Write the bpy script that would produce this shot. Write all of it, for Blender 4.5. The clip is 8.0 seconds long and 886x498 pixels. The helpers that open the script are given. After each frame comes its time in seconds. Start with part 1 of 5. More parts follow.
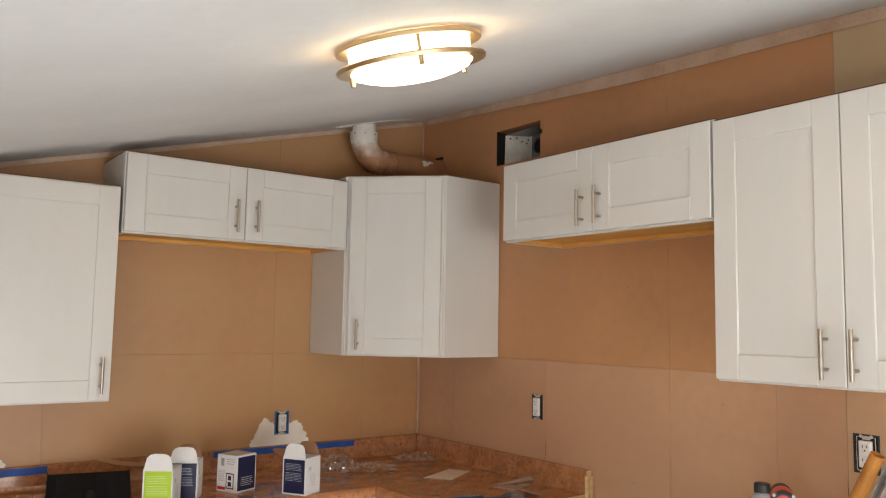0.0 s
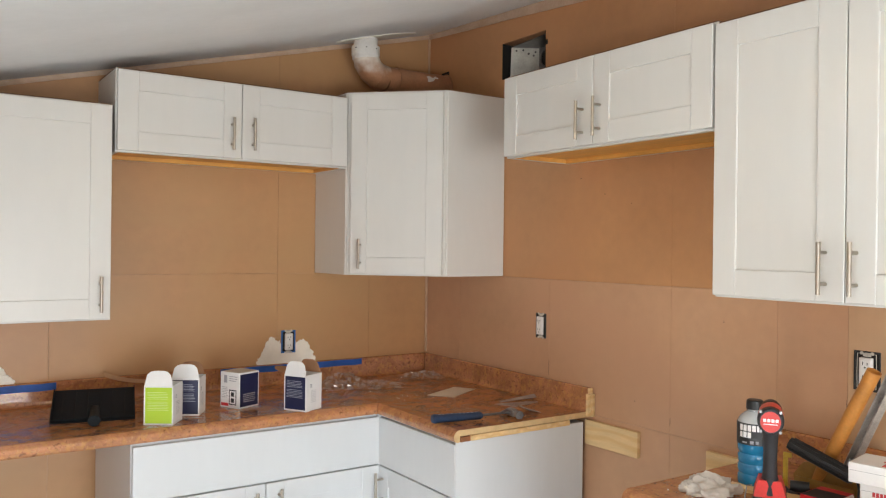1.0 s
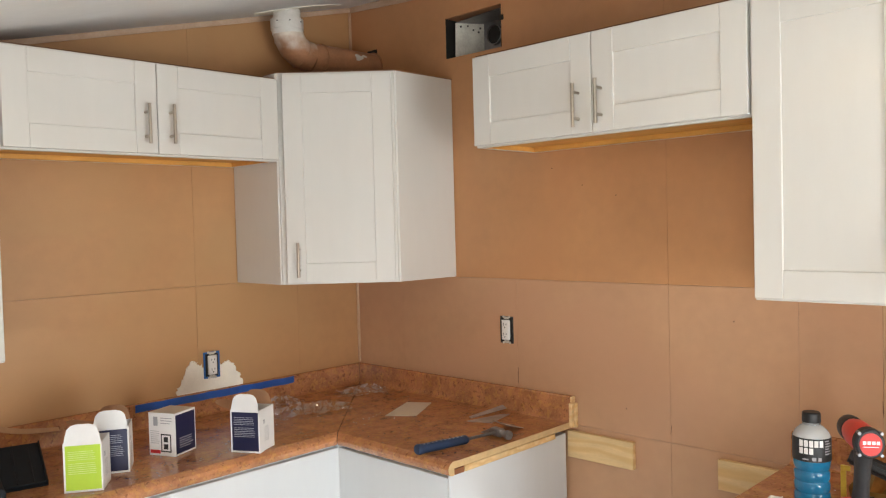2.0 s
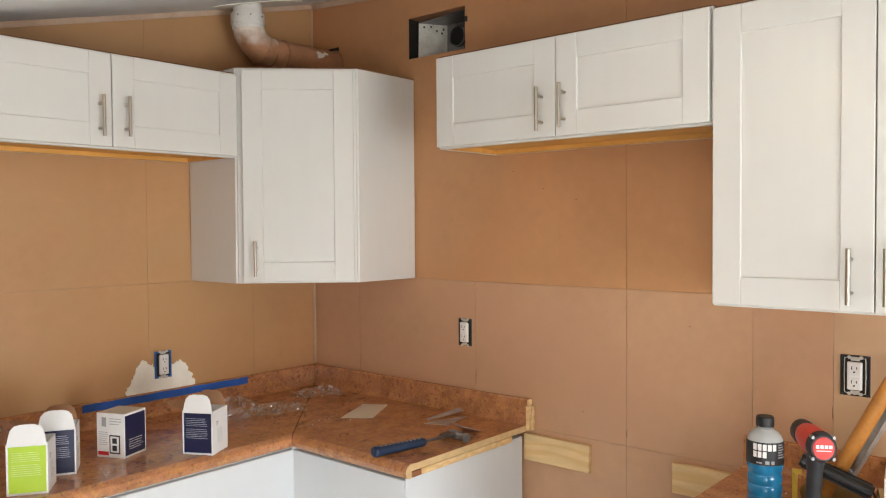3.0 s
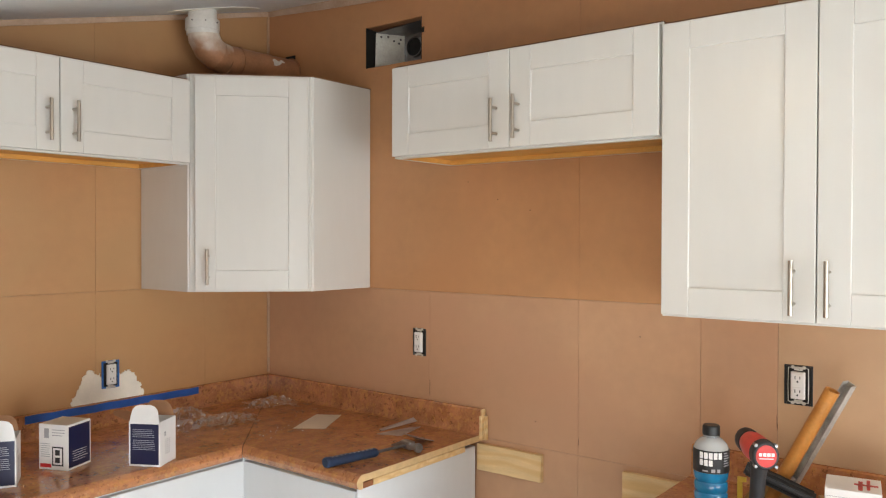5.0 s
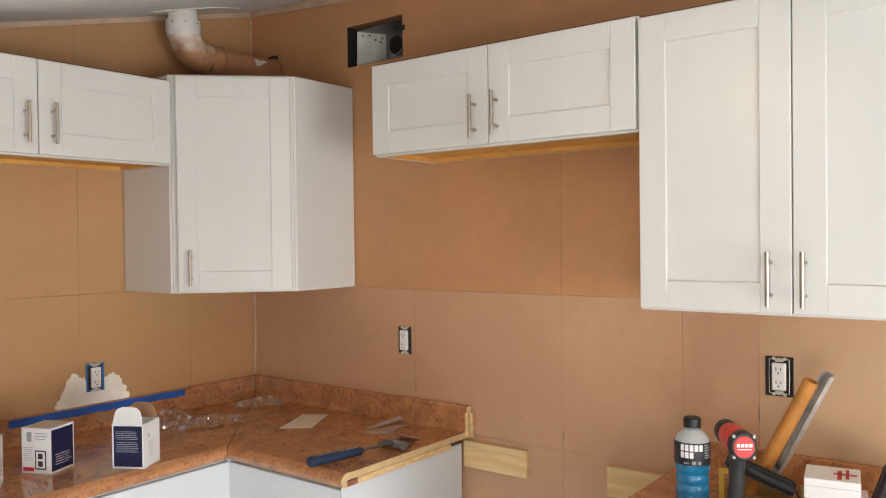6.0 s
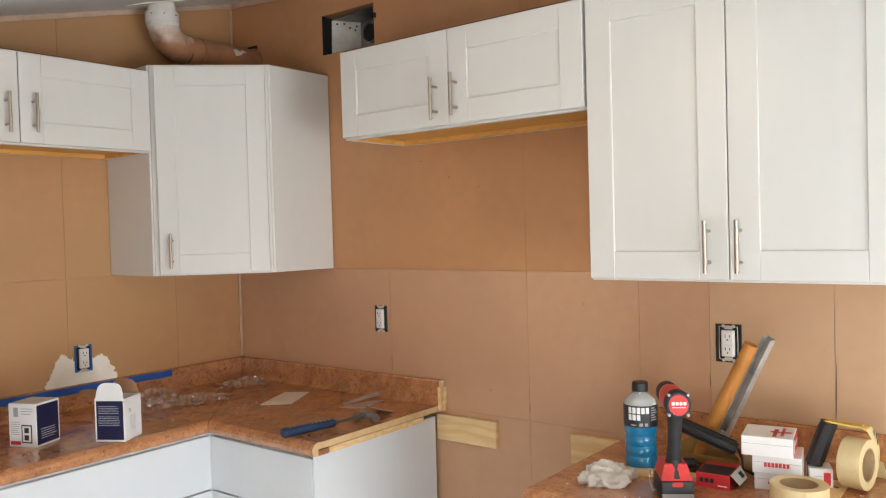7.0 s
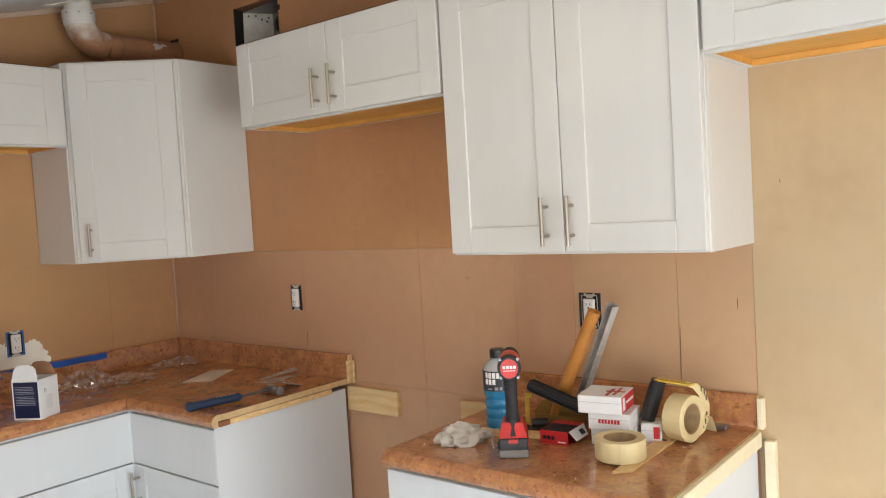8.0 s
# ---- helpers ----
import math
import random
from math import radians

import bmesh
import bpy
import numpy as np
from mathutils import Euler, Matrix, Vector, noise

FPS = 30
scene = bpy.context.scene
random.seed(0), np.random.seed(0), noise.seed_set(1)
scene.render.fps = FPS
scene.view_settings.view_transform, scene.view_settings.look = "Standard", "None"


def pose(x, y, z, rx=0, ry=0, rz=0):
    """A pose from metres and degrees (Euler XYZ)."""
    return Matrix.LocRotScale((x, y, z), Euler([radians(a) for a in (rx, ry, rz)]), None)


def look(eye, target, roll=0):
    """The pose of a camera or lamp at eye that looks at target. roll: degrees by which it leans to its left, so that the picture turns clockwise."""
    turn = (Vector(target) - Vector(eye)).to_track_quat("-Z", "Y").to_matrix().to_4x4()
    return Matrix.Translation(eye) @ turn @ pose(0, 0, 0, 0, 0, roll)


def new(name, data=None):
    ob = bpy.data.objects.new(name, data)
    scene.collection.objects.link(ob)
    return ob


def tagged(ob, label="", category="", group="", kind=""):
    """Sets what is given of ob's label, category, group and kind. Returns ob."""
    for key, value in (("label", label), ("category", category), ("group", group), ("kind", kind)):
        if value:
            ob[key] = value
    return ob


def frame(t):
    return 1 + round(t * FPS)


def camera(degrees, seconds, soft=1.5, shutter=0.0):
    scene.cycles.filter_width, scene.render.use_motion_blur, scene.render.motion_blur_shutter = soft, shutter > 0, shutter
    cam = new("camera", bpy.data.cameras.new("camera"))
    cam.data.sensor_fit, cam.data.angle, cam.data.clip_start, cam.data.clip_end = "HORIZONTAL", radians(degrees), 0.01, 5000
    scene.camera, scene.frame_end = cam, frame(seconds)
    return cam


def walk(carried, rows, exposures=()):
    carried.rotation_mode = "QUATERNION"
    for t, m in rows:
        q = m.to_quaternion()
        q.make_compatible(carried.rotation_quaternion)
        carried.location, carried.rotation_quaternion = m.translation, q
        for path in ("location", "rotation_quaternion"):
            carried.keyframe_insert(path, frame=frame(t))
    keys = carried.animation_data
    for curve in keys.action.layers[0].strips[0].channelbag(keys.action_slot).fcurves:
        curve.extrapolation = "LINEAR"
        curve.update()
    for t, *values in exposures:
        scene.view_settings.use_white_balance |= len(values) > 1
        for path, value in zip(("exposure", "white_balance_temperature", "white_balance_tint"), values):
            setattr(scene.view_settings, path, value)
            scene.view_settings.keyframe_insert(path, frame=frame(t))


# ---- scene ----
cam = camera(58.7, 8.0, soft=1.2)
PATH = [
    (0, (-2.270, -3.249, 1.545), (-1.085, -1.650, 1.734), 1.00),
    (0.5, (-2.209, -3.289, 1.526), (-1.075, -1.648, 1.664), 1.00),
    (1, (-2.132, -3.274, 1.525), (-1.007, -1.620, 1.521), 0.70),
    (1.5, (-2.177, -2.964, 1.550), (-0.964, -1.374, 1.513), -0.80),
    (2, (-2.251, -2.719, 1.606), (-0.816, -1.327, 1.546), -1.50),
    (2.2, (-2.258, -2.692, 1.617), (-0.787, -1.339, 1.543), -1.60),
    (3.3, (-2.250, -2.694, 1.592), (-0.726, -1.398, 1.539), -0.10),
    (3.5, (-2.243, -2.691, 1.586), (-0.714, -1.402, 1.528), -0.00),
    (4, (-2.237, -2.694, 1.583), (-0.678, -1.443, 1.525), 0.20),
    (4.5, (-2.242, -2.703, 1.591), (-0.674, -1.463, 1.551), 0.20),
    (4.7, (-2.246, -2.705, 1.598), (-0.674, -1.472, 1.565), 0.20),
    (5.8, (-2.225, -2.729, 1.599), (-0.637, -1.517, 1.570), -0.20),
    (6, (-2.219, -2.740, 1.590), (-0.633, -1.523, 1.561), -0.70),
    (6.5, (-2.217, -2.794, 1.582), (-0.636, -1.569, 1.554), -1.40),
    (7, (-2.207, -2.905, 1.544), (-0.637, -1.667, 1.496), -1.60),
    (7.5, (-2.131, -3.114, 1.505), (-0.569, -1.869, 1.403), -2.90),
    (8, (-2.078, -3.297, 1.536), (-0.523, -2.044, 1.433), -3.40),
]
walk(cam, [(t, look(eye, target, roll)) for t, eye, target, roll in PATH],
     exposures=[(0, -0.51, 7600, 18), (0.5, -0.42, 7400, 16), (1, -0.25, 7200, 15), (2, -0.13, 7400, 15), (3.5, -0.12, 7300, 15), (4.5, -0.18, 7300, 15), (6.5, -0.18, 7150, 16), (7.5, -0.25, 7050, 14), (8, -0.44, 7200, 15)])

# ---- light ----
world = bpy.data.worlds.new("world")
scene.world = world
world.use_nodes = True
wn = world.node_tree
sky = wn.nodes.new("ShaderNodeTexSky")
sky.sky_type = "NISHITA"
sky.sun_disc = False
sky.sun_elevation, sky.sun_rotation = radians(35), radians(200)
wn.links.new(sky.outputs[0], wn.nodes["Background"].inputs[0])
wn.nodes["Background"].inputs[1].default_value = 0.1


def window_light(name, place, size, watts, colour):
    """Daylight that comes in through one of the two window openings."""
    data = bpy.data.lights.new(name, "AREA")
    data.shape, data.size, data.size_y, data.energy, data.color = "RECTANGLE", size[0], size[1], watts, colour
    ob = new(name, data)
    ob.matrix_world = place
    return ob


window_light("window_daylight", look((-1.75, -5.27, 0.79), (-1.75, 0, 0.2)), (1.7, 1.36), 80, (0.82, 0.93, 1.0))
window_light("window_daylight", look((-3.48, -3.4, 0.66), (0, -2.6, 0.2)), (1.8, 0.82), 38, (0.82, 0.93, 1.0))



# ---- materials ----
def mat(name, colour, rough=0.5, metal=0.0, vary=0.08, scale=6.0, bump=0.0, bump_scale=60.0, spec=0.5, dark=None, coat=0.0, alpha=1.0, trans=0.0, stretch=(1, 1, 1)):
    """A surface with two scales of tone, uneven gloss and a fine relief."""
    m = bpy.data.materials.new(name)
    m.use_nodes = True
    nt = m.node_tree
    b = nt.nodes["Principled BSDF"]
    co = nt.nodes.new("ShaderNodeTexCoord")
    mp = nt.nodes.new("ShaderNodeMapping")
    mp.inputs["Scale"].default_value = stretch
    nt.links.new(co.outputs["Object"], mp.inputs[0])
    big, fine = nt.nodes.new("ShaderNodeTexNoise"), nt.nodes.new("ShaderNodeTexNoise")
    big.inputs["Scale"].default_value, big.inputs["Detail"].default_value = scale, 3
    fine.inputs["Scale"].default_value, fine.inputs["Detail"].default_value = scale * 11, 4
    for n in (big, fine):
        nt.links.new(mp.outputs[0], n.inputs["Vector"])
    add = nt.nodes.new("ShaderNodeMath")
    add.operation = "MULTIPLY_ADD"
    add.inputs[1].default_value = 0.4
    nt.links.new(fine.outputs[0], add.inputs[0])
    nt.links.new(big.outputs[0], add.inputs[2])
    ramp = nt.nodes.new("ShaderNodeValToRGB")
    lo = dark or tuple(c * (1 - 2 * vary) for c in colour)
    hi = tuple(min(1.0, c * (1 + vary)) for c in colour)
    ramp.color_ramp.elements[0].position, ramp.color_ramp.elements[0].color = 0.45, (*lo, 1)
    ramp.color_ramp.elements[1].position, ramp.color_ramp.elements[1].color = 0.95, (*hi, 1)
    nt.links.new(add.outputs[0], ramp.inputs[0])
    nt.links.new(ramp.outputs[0], b.inputs["Base Color"])
    rr = nt.nodes.new("ShaderNodeMapRange")
    rr.inputs["To Min"].default_value, rr.inputs["To Max"].default_value = max(0.02, rough - 0.08), min(1, rough + 0.08)
    nt.links.new(big.outputs[0], rr.inputs[0])
    nt.links.new(rr.outputs[0], b.inputs["Roughness"])
    b.inputs["Metallic"].default_value = metal
    b.inputs["Specular IOR Level"].default_value = spec
    b.inputs["Coat Weight"].default_value = coat
    b.inputs["Alpha"].default_value = alpha
    b.inputs["Transmission Weight"].default_value = trans
    if bump:
        rel = nt.nodes.new("ShaderNodeTexNoise")
        rel.inputs["Scale"].default_value, rel.inputs["Detail"].default_value = bump_scale, 3
        nt.links.new(mp.outputs[0], rel.inputs["Vector"])
        bp = nt.nodes.new("ShaderNodeBump")
        bp.inputs["Strength"].default_value, bp.inputs["Distance"].default_value = bump, 0.002
        nt.links.new(rel.outputs[0], bp.inputs["Height"])
        nt.links.new(bp.outputs[0], b.inputs["Normal"])
    return m


def laminate_material():
    """Reddish brown stone-pattern laminate: cloudy ground, ochre flecks, dark specks."""
    m = mat("laminate", (0.530, 0.218, 0.098), 0.19, vary=0.18, scale=12, spec=0.7, coat=0.25)
    nt = m.node_tree
    b = nt.nodes["Principled BSDF"]
    base = b.inputs["Base Color"].links[0].from_socket
    co = [n for n in nt.nodes if n.bl_idname == "ShaderNodeMapping"][0].outputs[0]
    last = base
    for scale, lo, hi, col, amount in ((15, 0.52, 0.75, (0.27, 0.090, 0.042), 0.42), (46, 0.50, 0.64, (0.62, 0.30, 0.09), 0.55), (80, 0.59, 0.67, (0.10, 0.034, 0.018), 0.55), (30, 0.58, 0.70, (0.24, 0.08, 0.036), 0.35), (140, 0.60, 0.68, (0.60, 0.36, 0.17), 0.4)):
        n = nt.nodes.new("ShaderNodeTexNoise")
        n.inputs["Scale"].default_value, n.inputs["Detail"].default_value, n.inputs["Distortion"].default_value = scale, 4, 0.6
        nt.links.new(co, n.inputs["Vector"])
        r = nt.nodes.new("ShaderNodeMapRange")
        r.inputs["From Min"].default_value, r.inputs["From Max"].default_value, r.inputs["To Max"].default_value = lo, hi, amount
        nt.links.new(n.outputs[0], r.inputs[0])
        mix = nt.nodes.new("ShaderNodeMix")
        mix.data_type = "RGBA"
        nt.links.new(r.outputs[0], mix.inputs[0])
        nt.links.new(last, mix.inputs[6])
        mix.inputs[7].default_value = (*col, 1)
        last = mix.outputs[2]
    nt.links.new(last, b.inputs["Base Color"])
    return m


def coats(m, other, scale):
    """Lets a paint drift slowly towards another tone, as overlapping roller coats do."""
    nt = m.node_tree
    b = nt.nodes["Principled BSDF"]
    base = b.inputs["Base Color"].links[0].from_socket
    co = nt.nodes.new("ShaderNodeNewGeometry")
    n = nt.nodes.new("ShaderNodeTexNoise")
    n.inputs["Scale"].default_value, n.inputs["Detail"].default_value, n.inputs["Distortion"].default_value = scale, 3, 1.0
    nt.links.new(co.outputs["Position"], n.inputs["Vector"])
    r = nt.nodes.new("ShaderNodeMapRange")
    r.inputs["From Min"].default_value, r.inputs["From Max"].default_value, r.inputs["To Max"].default_value = 0.40, 0.62, 0.8
    nt.links.new(n.outputs[0], r.inputs[0])
    mix = nt.nodes.new("ShaderNodeMix")
    mix.data_type = "RGBA"
    nt.links.new(r.outputs[0], mix.inputs[0])
    nt.links.new(base, mix.inputs[6])
    mix.inputs[7].default_value = (*other, 1)
    nt.links.new(mix.outputs[2], b.inputs["Base Color"])
    return m


WALL = mat("tan_paint", (0.575, 0.328, 0.190), 0.40, vary=0.07, scale=2.2, bump=0.12, bump_scale=170, spec=0.5)
WALL2 = mat("gold_tan_paint", (0.565, 0.395, 0.225), 0.45, vary=0.07, scale=2.2, bump=0.12, bump_scale=170, spec=0.5)
coats(WALL, (0.565, 0.310, 0.186), 1.3)
WALLUP = coats(mat("orange_tan_paint", (0.565, 0.278, 0.126), 0.40, vary=0.07, scale=2.2, bump=0.12, bump_scale=170, spec=0.5), (0.550, 0.264, 0.122), 1.3)
# the same tan for the back wall, its yellowish light cast put in the colour
WALLN = coats(mat("tan_paint_olive_cast", (0.535, 0.284, 0.132), 0.40, vary=0.07, scale=2.2, bump=0.12, bump_scale=170, spec=0.5), (0.50, 0.285, 0.132), 1.4)
# the same tan, with the stronger light far from the corner put in its colour
WALL3 = coats(mat("tan_paint_lit_beige", (0.575, 0.355, 0.205), 0.42, vary=0.07, scale=2.2, bump=0.12, bump_scale=170, spec=0.5), (0.56, 0.355, 0.21), 1.4)
coats(WALL2, (0.545, 0.395, 0.245), 1.6)
CEIL = mat("ceiling_paint", (0.86, 0.85, 0.83), 0.7, vary=0.03, scale=2.5, bump=0.15, bump_scale=90)
TRIM = mat("trim_paint", (0.58, 0.43, 0.33), 0.5, vary=0.1, scale=8, dark=(0.46, 0.30, 0.20))
WHITE = mat("cabinet_white", (0.680, 0.655, 0.612), 0.33, vary=0.02, scale=3, bump=0.06, bump_scale=120, stretch=(1, 1, 0.25))
# cabinet white again, with the cool daylight on the base units put in its colour
WHITE_COOL_LIT = mat("cabinet_white_cool_lit", (0.700, 0.718, 0.735), 0.33, vary=0.02, scale=3, bump=0.06, bump_scale=120, stretch=(1, 1, 0.25))
BIRCH = mat("birch_ply", (0.74, 0.37, 0.09), 0.5, vary=0.12, scale=5, stretch=(1, 6, 6))
PINE = mat("pine", (0.82, 0.57, 0.29), 0.55, vary=0.08, scale=7, bump=0.1, bump_scale=90, stretch=(6, 1, 6))
CREAMPINE = mat("cream_pine", (0.86, 0.74, 0.52), 0.55, vary=0.05, scale=7, bump=0.1, bump_scale=90, stretch=(6, 1, 6))


def grain(m, colour, scale=9.0):
    """Long arched growth rings along y."""
    nt = m.node_tree
    b = nt.nodes["Principled BSDF"]
    base = b.inputs["Base Color"].links[0].from_socket
    co = nt.nodes.new("ShaderNodeTexCoord")
    mp = nt.nodes.new("ShaderNodeMapping")
    mp.inputs["Scale"].default_value = (1.0, 0.16, 1.0)
    w = nt.nodes.new("ShaderNodeTexWave")
    w.bands_direction = "Z"
    w.inputs["Scale"].default_value, w.inputs["Distortion"].default_value, w.inputs["Detail"].default_value = scale, 9.0, 2.0
    w.inputs["Detail Scale"].default_value = 1.6
    nt.links.new(co.outputs["Object"], mp.inputs[0])
    nt.links.new(mp.outputs[0], w.inputs["Vector"])
    r = nt.nodes.new("ShaderNodeMapRange")
    r.inputs["From Min"].default_value, r.inputs["To Max"].default_value = 0.35, 0.55
    nt.links.new(w.outputs["Fac"], r.inputs[0])
    mix = nt.nodes.new("ShaderNodeMix")
    mix.data_type = "RGBA"
    nt.links.new(r.outputs[0], mix.inputs[0])
    nt.links.new(base, mix.inputs[6])
    mix.inputs[7].default_value = (*colour, 1)
    nt.links.new(mix.outputs[2], b.inputs["Base Color"])
    return m


grain(PINE, (0.66, 0.37, 0.14))
CHIP = mat("particle_board", (0.66, 0.44, 0.22), 0.8, vary=0.08, scale=40, bump=0.4, bump_scale=300)
BOARD = mat("raw_hardboard", (0.21, 0.095, 0.045), 0.7, vary=0.12, scale=8)
LAMPMETAL = mat("champagne_metal", (0.62, 0.48, 0.30), 0.34, metal=1.0, vary=0.06, scale=20)
NICKEL = mat("brushed_nickel", (0.46, 0.41, 0.35), 0.36, metal=1.0, vary=0.06, scale=20)
STEEL = mat("steel", (0.34, 0.34, 0.35), 0.38, metal=0.9, vary=0.2, scale=12)
GALV = mat("galvanised_sheet", (0.66, 0.63, 0.56), 0.4, metal=0.25, vary=0.18, scale=14)
DULLSTEEL = mat("dark_steel", (0.16, 0.15, 0.15), 0.45, metal=0.7, vary=0.2, scale=20)
LAMINATE = laminate_material()
NAVY = mat("navy_card", (0.009, 0.014, 0.058), 0.4, vary=0.1)
CARD = mat("white_card", (0.80, 0.79, 0.78), 0.5, vary=0.03, scale=12)
LIME = mat("lime_card", (0.42, 0.62, 0.035), 0.42, vary=0.04)
KRAFT = mat("kraft_card", (0.40, 0.20, 0.105), 0.75, vary=0.1, scale=20)
INK = mat("grey_print", (0.35, 0.35, 0.37), 0.6)
BLACKINK = mat("black_print", (0.02, 0.02, 0.025), 0.5)
REDCARD = mat("red_card", (0.62, 0.03, 0.035), 0.4, vary=0.06)
BLUETAPE = mat("blue_tape", (0.012, 0.10, 0.42), 0.55, vary=0.15, scale=18, bump=0.2, bump_scale=200)
BLUEBOX = mat("blue_plastic", (0.02, 0.14, 0.42), 0.45, vary=0.15)
BLACK = mat("black_plastic", (0.014, 0.016, 0.018), 0.42, vary=0.2, scale=20)
RUBBER = mat("dark_grey_rubber", (0.022, 0.023, 0.027), 0.55, vary=0.2, scale=30, bump=0.2, bump_scale=300)
RED = mat("red_plastic", (0.62, 0.035, 0.03), 0.35, vary=0.1, scale=20)
PLASTER = mat("joint_compound", (0.90, 0.85, 0.75), 0.85, vary=0.05, scale=14, bump=0.22, bump_scale=60)
PVC = mat("white_pvc", (0.76, 0.73, 0.68), 0.4, vary=0.08, scale=10)
OVERSPRAY = mat("tan_overspray", (0.47, 0.225, 0.115), 0.4, vary=0.14, scale=9)
# near black: shade of hollows put in as colour; also nail heads
DARK = mat("dark_void", (0.02, 0.018, 0.016), 0.8)
DEVICE = mat("white_device", (0.82, 0.80, 0.77), 0.3, vary=0.02)
ORANGE = mat("orange_tube", (0.52, 0.21, 0.045), 0.4, vary=0.16, scale=12)
CREAM = mat("masking_tape", (0.74, 0.60, 0.33), 0.5, vary=0.06, scale=14)
CORE = mat("card_core", (0.50, 0.34, 0.18), 0.8, vary=0.1, scale=30)
AMBER = mat("amber_frame", (0.34, 0.18, 0.045), 0.4, vary=0.2)
YELLOW = mat("yellow_frame", (0.66, 0.42, 0.05), 0.4, vary=0.15)
CLOTH = mat("cotton_rag", (0.62, 0.56, 0.50), 0.9, vary=0.08, scale=16, bump=0.5, bump_scale=220)
GRIPBLUE = mat("navy_grip", (0.009, 0.030, 0.080), 0.6, vary=0.2, scale=30, bump=0.2, bump_scale=200)
# made-up floor colour, pale and bluish to reflect cool light upwards
BOUNCE_FLOOR = mat("blue_white_bounce", (0.68, 0.80, 0.88), 0.6, vary=0.06, scale=4)
LIQUID = mat("blue_drink", (0.004, 0.25, 0.50), 0.10, vary=0.1, scale=30, coat=0.5, trans=0.25)
PET = mat("clear_plastic", (0.70, 0.76, 0.80), 0.1, vary=0.03, trans=0.75)
CLOUDY = mat("hazy_plastic", (0.80, 0.82, 0.82), 0.15, vary=0.03, trans=0.45)
SILICONE = mat("caulk", (0.56, 0.36, 0.23), 0.4, vary=0.1)


def film_material():
    m = bpy.data.materials.new("clear_film")
    m.use_nodes = True
    nt = m.node_tree
    nt.nodes.remove(nt.nodes["Principled BSDF"])
    gloss, clear, mix = nt.nodes.new("ShaderNodeBsdfGlossy"), nt.nodes.new("ShaderNodeBsdfTransparent"), nt.nodes.new("ShaderNodeMixShader")
    gloss.inputs["Roughness"].default_value = 0.07
    mix.inputs[0].default_value = 0.30
    nt.links.new(clear.outputs[0], mix.inputs[1])
    nt.links.new(gloss.outputs[0], mix.inputs[2])
    nt.links.new(mix.outputs[0], nt.nodes["Material Output"].inputs[0])
    return m


FILM = film_material()


def glow_material(strength):
    m = bpy.data.materials.new("lit_glass")
    m.use_nodes = True
    b = m.node_tree.nodes["Principled BSDF"]
    b.inputs["Base Color"].default_value = (0.9, 0.88, 0.8, 1)
    b.inputs["Emission Color"].default_value = (1.0, 0.85, 0.58, 1)
    b.inputs["Emission Strength"].default_value = strength
    return m


GLOW = glow_material(15.0)


# ---- building helpers ----
def finish(bm, smooth=24):
    bmesh.ops.remove_doubles(bm, verts=bm.verts, dist=1e-6)
    bmesh.ops.recalc_face_normals(bm, faces=bm.faces)
    for f in bm.faces:
        f.smooth = True
    for e in bm.edges:
        e.smooth = len(e.link_faces) == 2 and e.calc_face_angle(0) < radians(smooth)


def part(name, bm, material, parent=None, label="", place=None):
    """Links a bmesh as one mesh object, under a thing or a part."""
    finish(bm)
    me = bpy.data.meshes.new(name)
    bm.to_mesh(me)
    bm.free()
    for m in material if isinstance(material, (list, tuple)) else (material,):
        me.materials.append(m)
    ob = new(name, me)
    if parent:
        ob.parent = parent
    if place is not None:
        ob.matrix_basis = place
    if label:
        ob["label"] = label
    return ob


def thing(name, place, label, category, group="", kind=""):
    return tagged_at(new(name), place, label, category, group, kind)


def tagged_at(ob, place, label, category, group="", kind=""):
    ob.matrix_basis = place
    return tagged(ob, label, category, group, kind)


def box(bm, lo, hi, bevel=0.0, index=0):
    """A box between two corners, with rounded edges, added to bm."""
    c = [(a + b) / 2 for a, b in zip(lo, hi)]
    s = [abs(b - a) for a, b in zip(lo, hi)]
    tmp = bmesh.new()
    bmesh.ops.create_cube(tmp, size=1, matrix=Matrix.Translation(c) @ Matrix.Diagonal((*s, 1)))
    if bevel:
        bmesh.ops.bevel(tmp, geom=tmp.edges[:], offset=min(bevel, min(s) * 0.45), segments=1 if bevel < 0.0031 else 4, affect="EDGES", profile=0.5)
    join(bm, tmp, index=index)
    return bm


def join(bm, tmp, m=None, index=0):
    if m is not None:
        bmesh.ops.transform(tmp, matrix=m, verts=tmp.verts)
    vs = {v: bm.verts.new(v.co) for v in tmp.verts}
    for f in tmp.faces:
        bm.faces.new([vs[v] for v in f.verts]).material_index = index
    tmp.free()
    return bm


def boxes(*items, bevel=0.0):
    bm = bmesh.new()
    for lo, hi in items:
        box(bm, lo, hi, bevel)
    return bm


def hexa(bm, pts):
    """Eight corners: four below, four above, in the same order round."""
    v = [bm.verts.new(p) for p in pts]
    for f in ((0, 1, 2, 3), (4, 5, 6, 7), (0, 1, 5, 4), (1, 2, 6, 5), (2, 3, 7, 6), (3, 0, 4, 7)):
        bm.faces.new([v[i] for i in f])
    return bm


def rod(bm, a, b, r, r2=None, seg=16, caps=True):
    """A round bar from a to b."""
    a, b = Vector(a), Vector(b)
    tmp = bmesh.new()
    bmesh.ops.create_cone(tmp, cap_ends=caps, segments=seg, radius1=r, radius2=r if r2 is None else r2, depth=(b - a).length)
    m = Matrix.Translation((a + b) / 2) @ (b - a).to_track_quat("Z", "Y").to_matrix().to_4x4()
    return join(bm, tmp, m)


